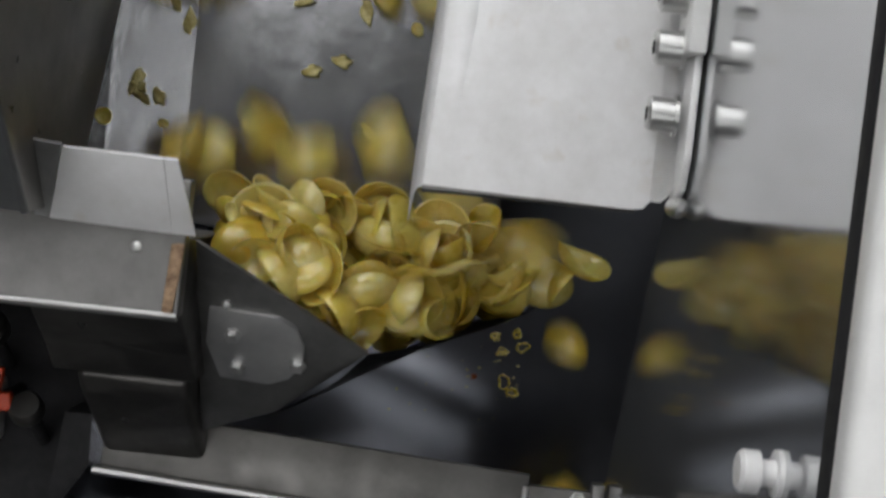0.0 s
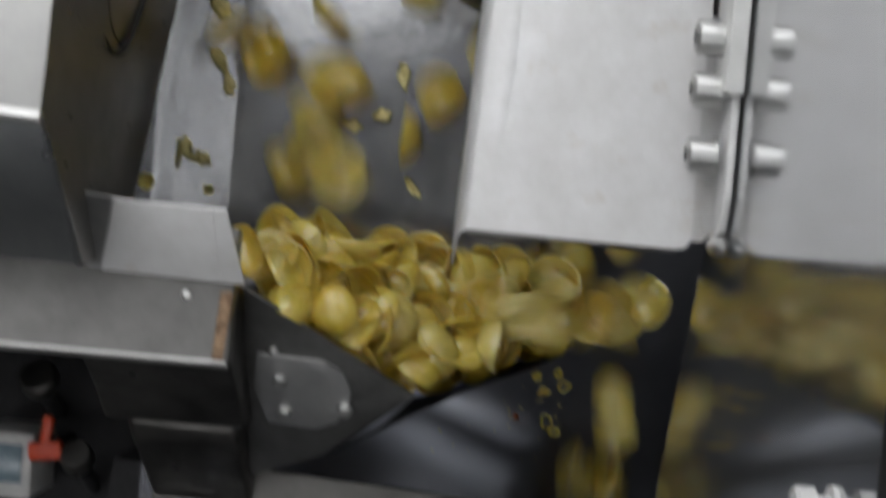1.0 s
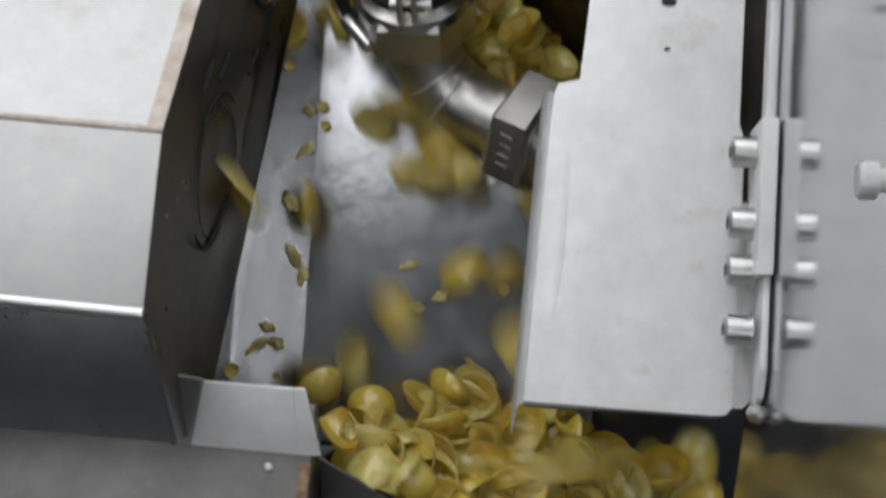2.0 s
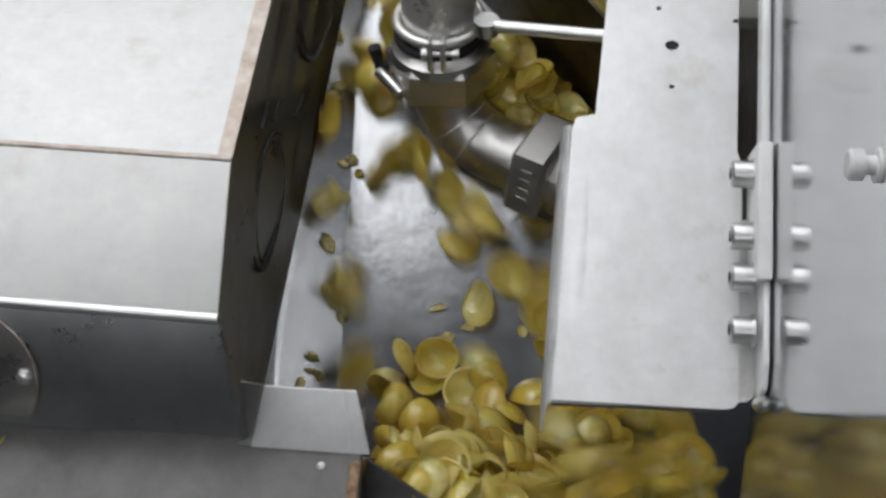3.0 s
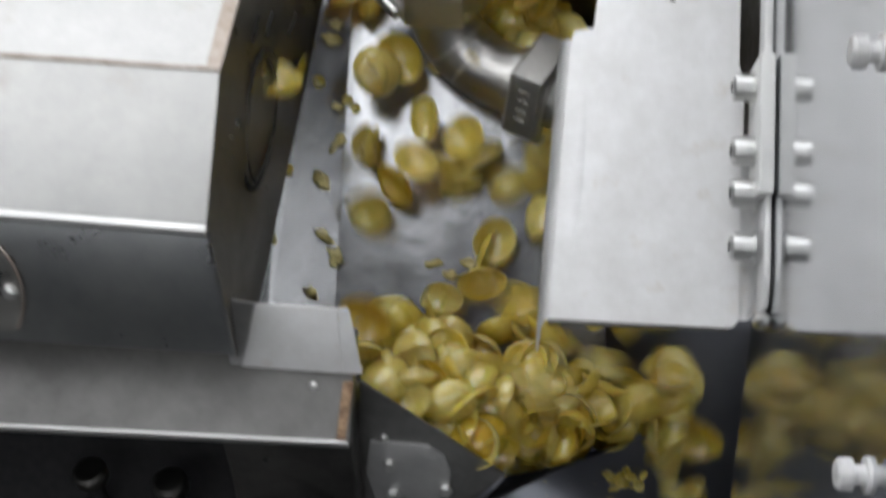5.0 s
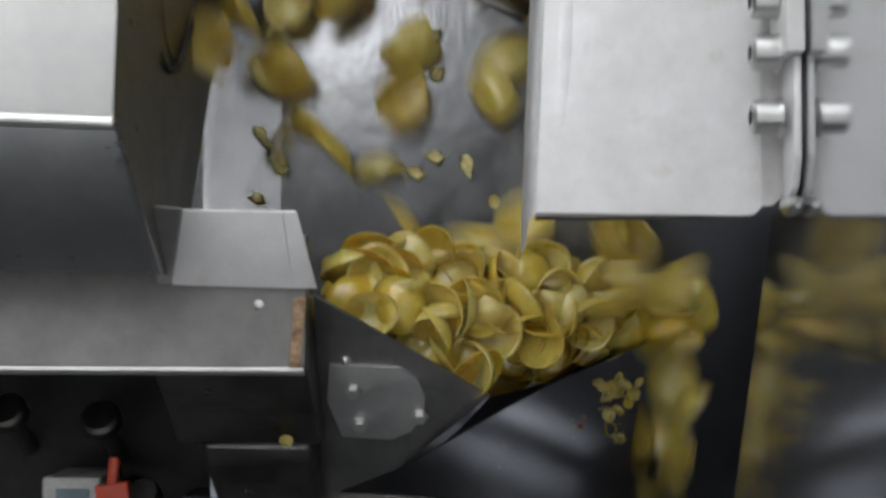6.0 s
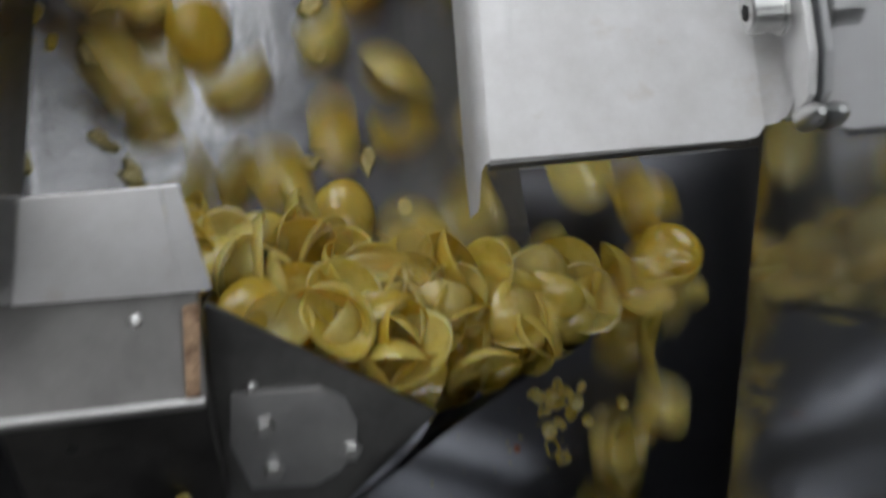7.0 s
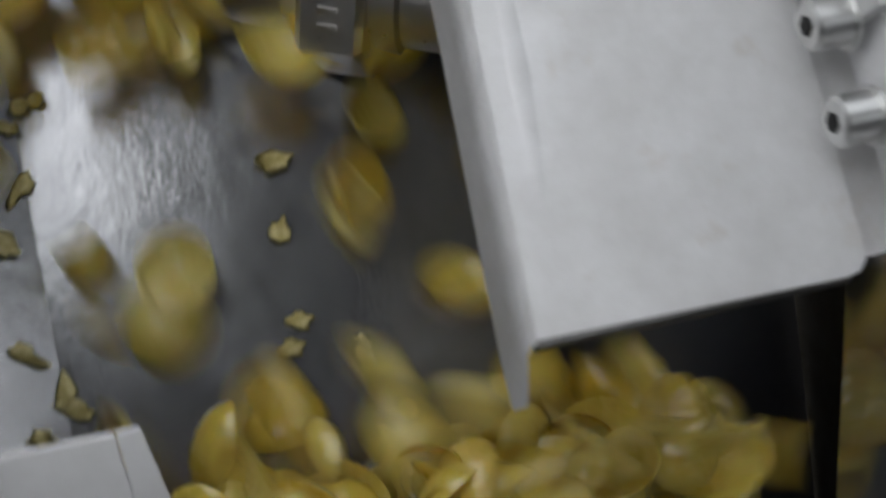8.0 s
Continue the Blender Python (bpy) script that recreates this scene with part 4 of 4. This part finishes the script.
# ---- what moves ----
def chip_rows(rng, kind, start, rest):
    """Rows of one chip: waiting upstream, sliding and hopping down the pan, lying in the heap, tipping over the edge and down the lower chute."""
    rows = []
    lying = tumble(rng, 95)
    spin_axis = Vector((rng.uniform(-1, 1), rng.uniform(-1, 1), rng.uniform(-0.6, 0.6))).normalized()
    spin_rate = rng.uniform(9, 40)
    n = 9
    turn = Matrix.Rotation(radians(spin_rate * n), 4, spin_axis) @ lying
    def add(t, x, y, z, spin=0.0):
        nonlocal turn
        if spin:
            a = rng.uniform(0, math.tau)
            turn = Matrix.Rotation(radians(spin), 4, Vector((math.cos(a), math.sin(a), 0.5))) @ turn
        rows.append((t, Matrix.Translation((x, y, z)) @ turn))
    wait = (rng.uniform(-0.24, 0.16), rng.uniform(0.58, 0.80), PAN + 0.015 + rng.uniform(0, 0.08))
    hop = rng.choice((0.006, 0.012, 0.03, 0.045))
    if kind == "heap":
        back = HEAP_BACK + (0.052 if 0.9 < start < 2.9 else -0.010 if start < 0.4 else 0.012 if start < 3.2 else -0.014 if start < 4.8 else -0.028)
        x1, y1 = heap_spot(rng, back)
        hug = rng.random() < 0.28
        while hug and x1 > -0.05:
            x1, y1 = heap_spot(rng, back)
        x0 = x1 + rng.uniform(-0.16, 0.02)
        x0 = max(-0.27, min(0.10, x0 if rng.random() < 0.65 else rng.uniform(-0.27, -0.16)))
        y0 = 0.45
        if hug:
            x0 = rng.uniform(-0.235, -0.195)
        # for a while the flow backs up along the guard panel
        backed_up = 1.7 < start < 3.1 and rng.random() < 0.45
        if backed_up:
            hug = False
            x1, y1 = rng.uniform(-0.085, 0.04), rng.uniform(0.02, 0.125)
            rest = min(rest, 3.8 - start)
    else:
        hug = False
        x1, y1 = rng.uniform(0.060, 0.140), rng.uniform(-0.06, -0.01)
        x0, y0 = rng.uniform(-0.24, 0.06), 0.45
    lag = rng.uniform(0.95, 1.4)
    if start > 0:
        add(0.0, *wait)
        if start > 0.25:
            add(start - 0.22, *wait)
    z1 = heap_top(x1, y1) + rng.uniform(-0.002, 0.012) if kind == "heap" else PAN + 0.015
    for k in range(n + 1):
        s = k / n
        e = 0.6 * s + 0.4 * s * s
        x = x0 + (x1 - x0) * (max(0.0, (e - 0.6) / 0.4) if hug else e * e * 0.6 + 0.4 * e)
        y = y0 + (y1 - y0) * e
        ground = pan_z(x) + 0.010 if kind != "heap" else max(pan_z(x) + 0.010, min(z1, heap_top(x, y) + 0.006))
        z = ground + hop * abs(math.sin(math.pi * (2.0 * s + 0.2))) * (1 - s ** 4)
        turn = Matrix.Rotation(radians(spin_rate * (n - k)), 4, spin_axis) @ lying
        add(start + lag * s, x, y, z)
    t = start + lag
    if kind == "heap":
        steps = 5
        dx, dy = rng.uniform(0.015, 0.05), rng.uniform(-0.075, -0.04) if backed_up else rng.uniform(-0.012, 0.006)
        for k in range(1, steps + 1):
            s = k / steps
            x, y = x1 + dx * s, max(weir_line(x1 + dx * s)[0] + (0.011 if x1 + dx * s < -0.024 else 0.010 + 0.10 * (x1 + dx * s + 0.024)), y1 + dy * s)
            add(t + rest * s, x, y, heap_top(x, y) + rng.uniform(0.0, 0.010), rng.uniform(2, 20))
        t += rest
        ex, ey = rng.uniform(0.104, 0.142), rng.uniform(-0.075, -0.04)
        bx, by = (x + ex) / 2, max((y + ey) / 2, weir_line((x + ex) / 2)[0] + 0.026)
        add(t + 0.14, bx, by, heap_top(bx, by) + 0.022, 30)
        add(t + 0.28, ex, ey, PAN + 0.018, 40)
        t += 0.28
    else:
        ex, ey = x1, y1
    fx = rng.uniform(0.100, 0.147)
    add(t + 0.09, ex * 0.6 + fx * 0.4, ey - 0.045, PAN - 0.02, 45)
    add(t + 0.19, fx, ey - 0.115, low_z(fx, ey - 0.115) + 0.035, 50)
    add(t + 0.30, fx, ey - 0.22, low_z(fx, ey - 0.22) + 0.020, 45)
    add(t + 0.44, fx, -0.42, low_z(fx, -0.42) + 0.020, 45)
    add(t + 0.58, rng.uniform(-0.05, 0.14), rng.uniform(-0.57, -0.50), low_z(0, -0.53) + rng.uniform(0.015, 0.07), 40)
    return rows


def heap_spot(rng, back=HEAP_BACK):
    while True:
        x, y = rng.uniform(-0.165, 0.088), rng.uniform(-0.10, back + 0.04)
        yv, _ = weir_line(x)
        if y > yv + (0.011 if x < -0.024 else 0.009 + 0.10 * (x + 0.024)) and y < back + (0.04 if x < -0.07 and back < HEAP_BACK - 0.02 else 0.0) - 0.35 * max(0.0, x) and (x > -0.128 or y > -0.03):
            return x, y


def at_time(rows, t):
    """The pose of a chip between two of its rows."""
    for (t0, a), (t1, b) in zip(rows, rows[1:]):
        if t0 <= t <= t1:
            return a.lerp(b, (t - t0) / max(1e-6, t1 - t0))
    return rows[0][1] if t < rows[0][0] else rows[-1][1]


def clipped(rows):
    """Rows from 0 to 8 s, in the world."""
    kept = [(t, m) for t, m in rows if 0.0 < t < 8.0]
    full = [(0.0, at_time(rows, 0.0))] + kept + [(8.0, at_time(rows, 8.0))]
    out = []
    for t, m in full:
        if out and t - out[-1][0] < 0.034:
            continue
        out.append((t, TILT @ m))
    return out


def motions():
    rng = random.Random(77)
    starts = []
    t = -2.6
    while t < 7.6:
        t += rng.expovariate(1.0) * HEAP_GAP
        starts.append((t, "heap"))
    t = -1.0
    while t < 7.7:
        t += rng.expovariate(1.0) * FALL_GAP
        starts.append((t, "fall"))
    for start, kind in starts:
        rest = min(rng.uniform(0.8, 2.0), max(rng.uniform(0.15, 0.5), 6.4 - start))
        rows = chip_rows(rng, kind, start, rest)
        if rows[-1][0] < 0.05:
            continue
        ob = new("chip", CHIPS[rng.randrange(len(CHIPS))])
        tagged(ob, "glossy pale yellow cupped chip tumbling down the steel chute", "chip", "chips on the chute")
        walk(ob, clipped(rows))
    # crumbs that creep down the wet pan
    for k in range(64):
        ob = new("crumb", CRUMBS[rng.randrange(len(CRUMBS))] if k % 4 else CHIPS[rng.randrange(len(CHIPS))])
        if k % 4 == 0:
            ob.scale = [rng.uniform(0.16, 0.30)] * 3
        tagged(ob, "small toasted chip crumb on the wet pan", "crumb", "crumbs on the pan")
        x, y, a = rng.uniform(-0.265, -0.01), rng.uniform(0.02, 0.50), rng.uniform(0, 360)
        if k < 24:
            x = rng.uniform(-0.265, -0.19)
        vy, vx = rng.uniform(-0.016, -0.004), rng.uniform(0.0, 0.004)
        rows = []
        for i in range(9):
            tt = float(i)
            rows.append((tt, TILT @ pose(x + vx * tt + rng.uniform(-0.002, 0.002), y + vy * tt, pan_z(x + vx * tt) + 0.0035, rng.uniform(-12, 12), rng.uniform(-12, 12), a + rng.uniform(-20, 20))))
        walk(ob, rows)
    # a pale scrap that hops over the weir and comes to rest on the block beside it
    ob = new("chip_scrap", CHIPS[5])
    ob.scale = (0.22, 0.34, 0.26)
    tagged(ob, "pale chip scrap resting on the dark steel block", "chip fragment")
    lying = TILT @ pose(-0.118, -0.030, 0.045, 10, 15, 20)
    landed = TILT @ pose(-0.161, -0.147, 0.0155, 52, 5, 80)
    walk(ob, [(0, lying), (5.5, lying), (5.65, TILT @ pose(-0.150, -0.090, 0.110, 35, 20, 50)), (5.8, landed), (8.0, landed)])
    # rims that drop onto the lower chute while the clip runs
    for k, (x, y, t) in enumerate(((0.088, -0.124, 2.6), (0.096, -0.132, 2.9), (0.080, -0.128, 3.7), (0.100, -0.122, 4.1), (0.070, -0.126, 4.4), (0.092, -0.140, 5.4), (0.084, -0.146, 5.6), (0.076, -0.150, 5.9), (0.130, -0.136, 6.0), (0.104, -0.146, 6.1))):
        r2 = random.Random(300 + k)
        ob = new("flake", CHIPS[k])
        ob.scale = [r2.uniform(0.22, 0.36)] * 3
        tagged(ob, "pale curled chip fragment on the black chute", "chip fragment", "chip rims")
        far = TILT @ pose(0.0 + 0.01 * k, 0.62, PAN + 0.02, 0, 0, 30 * k)
        mid = TILT @ pose(0.105, -0.03, PAN + 0.02, 10, 5, 30 * k + 20)
        end = TILT @ pose(x, y, low_z(x, y) + 0.005, 4, 3, 30 * k + 50)
        walk(ob, [(0, far), (t - 0.9, far), (t - 0.2, mid), (t, end), (8.0, end)])


motions()
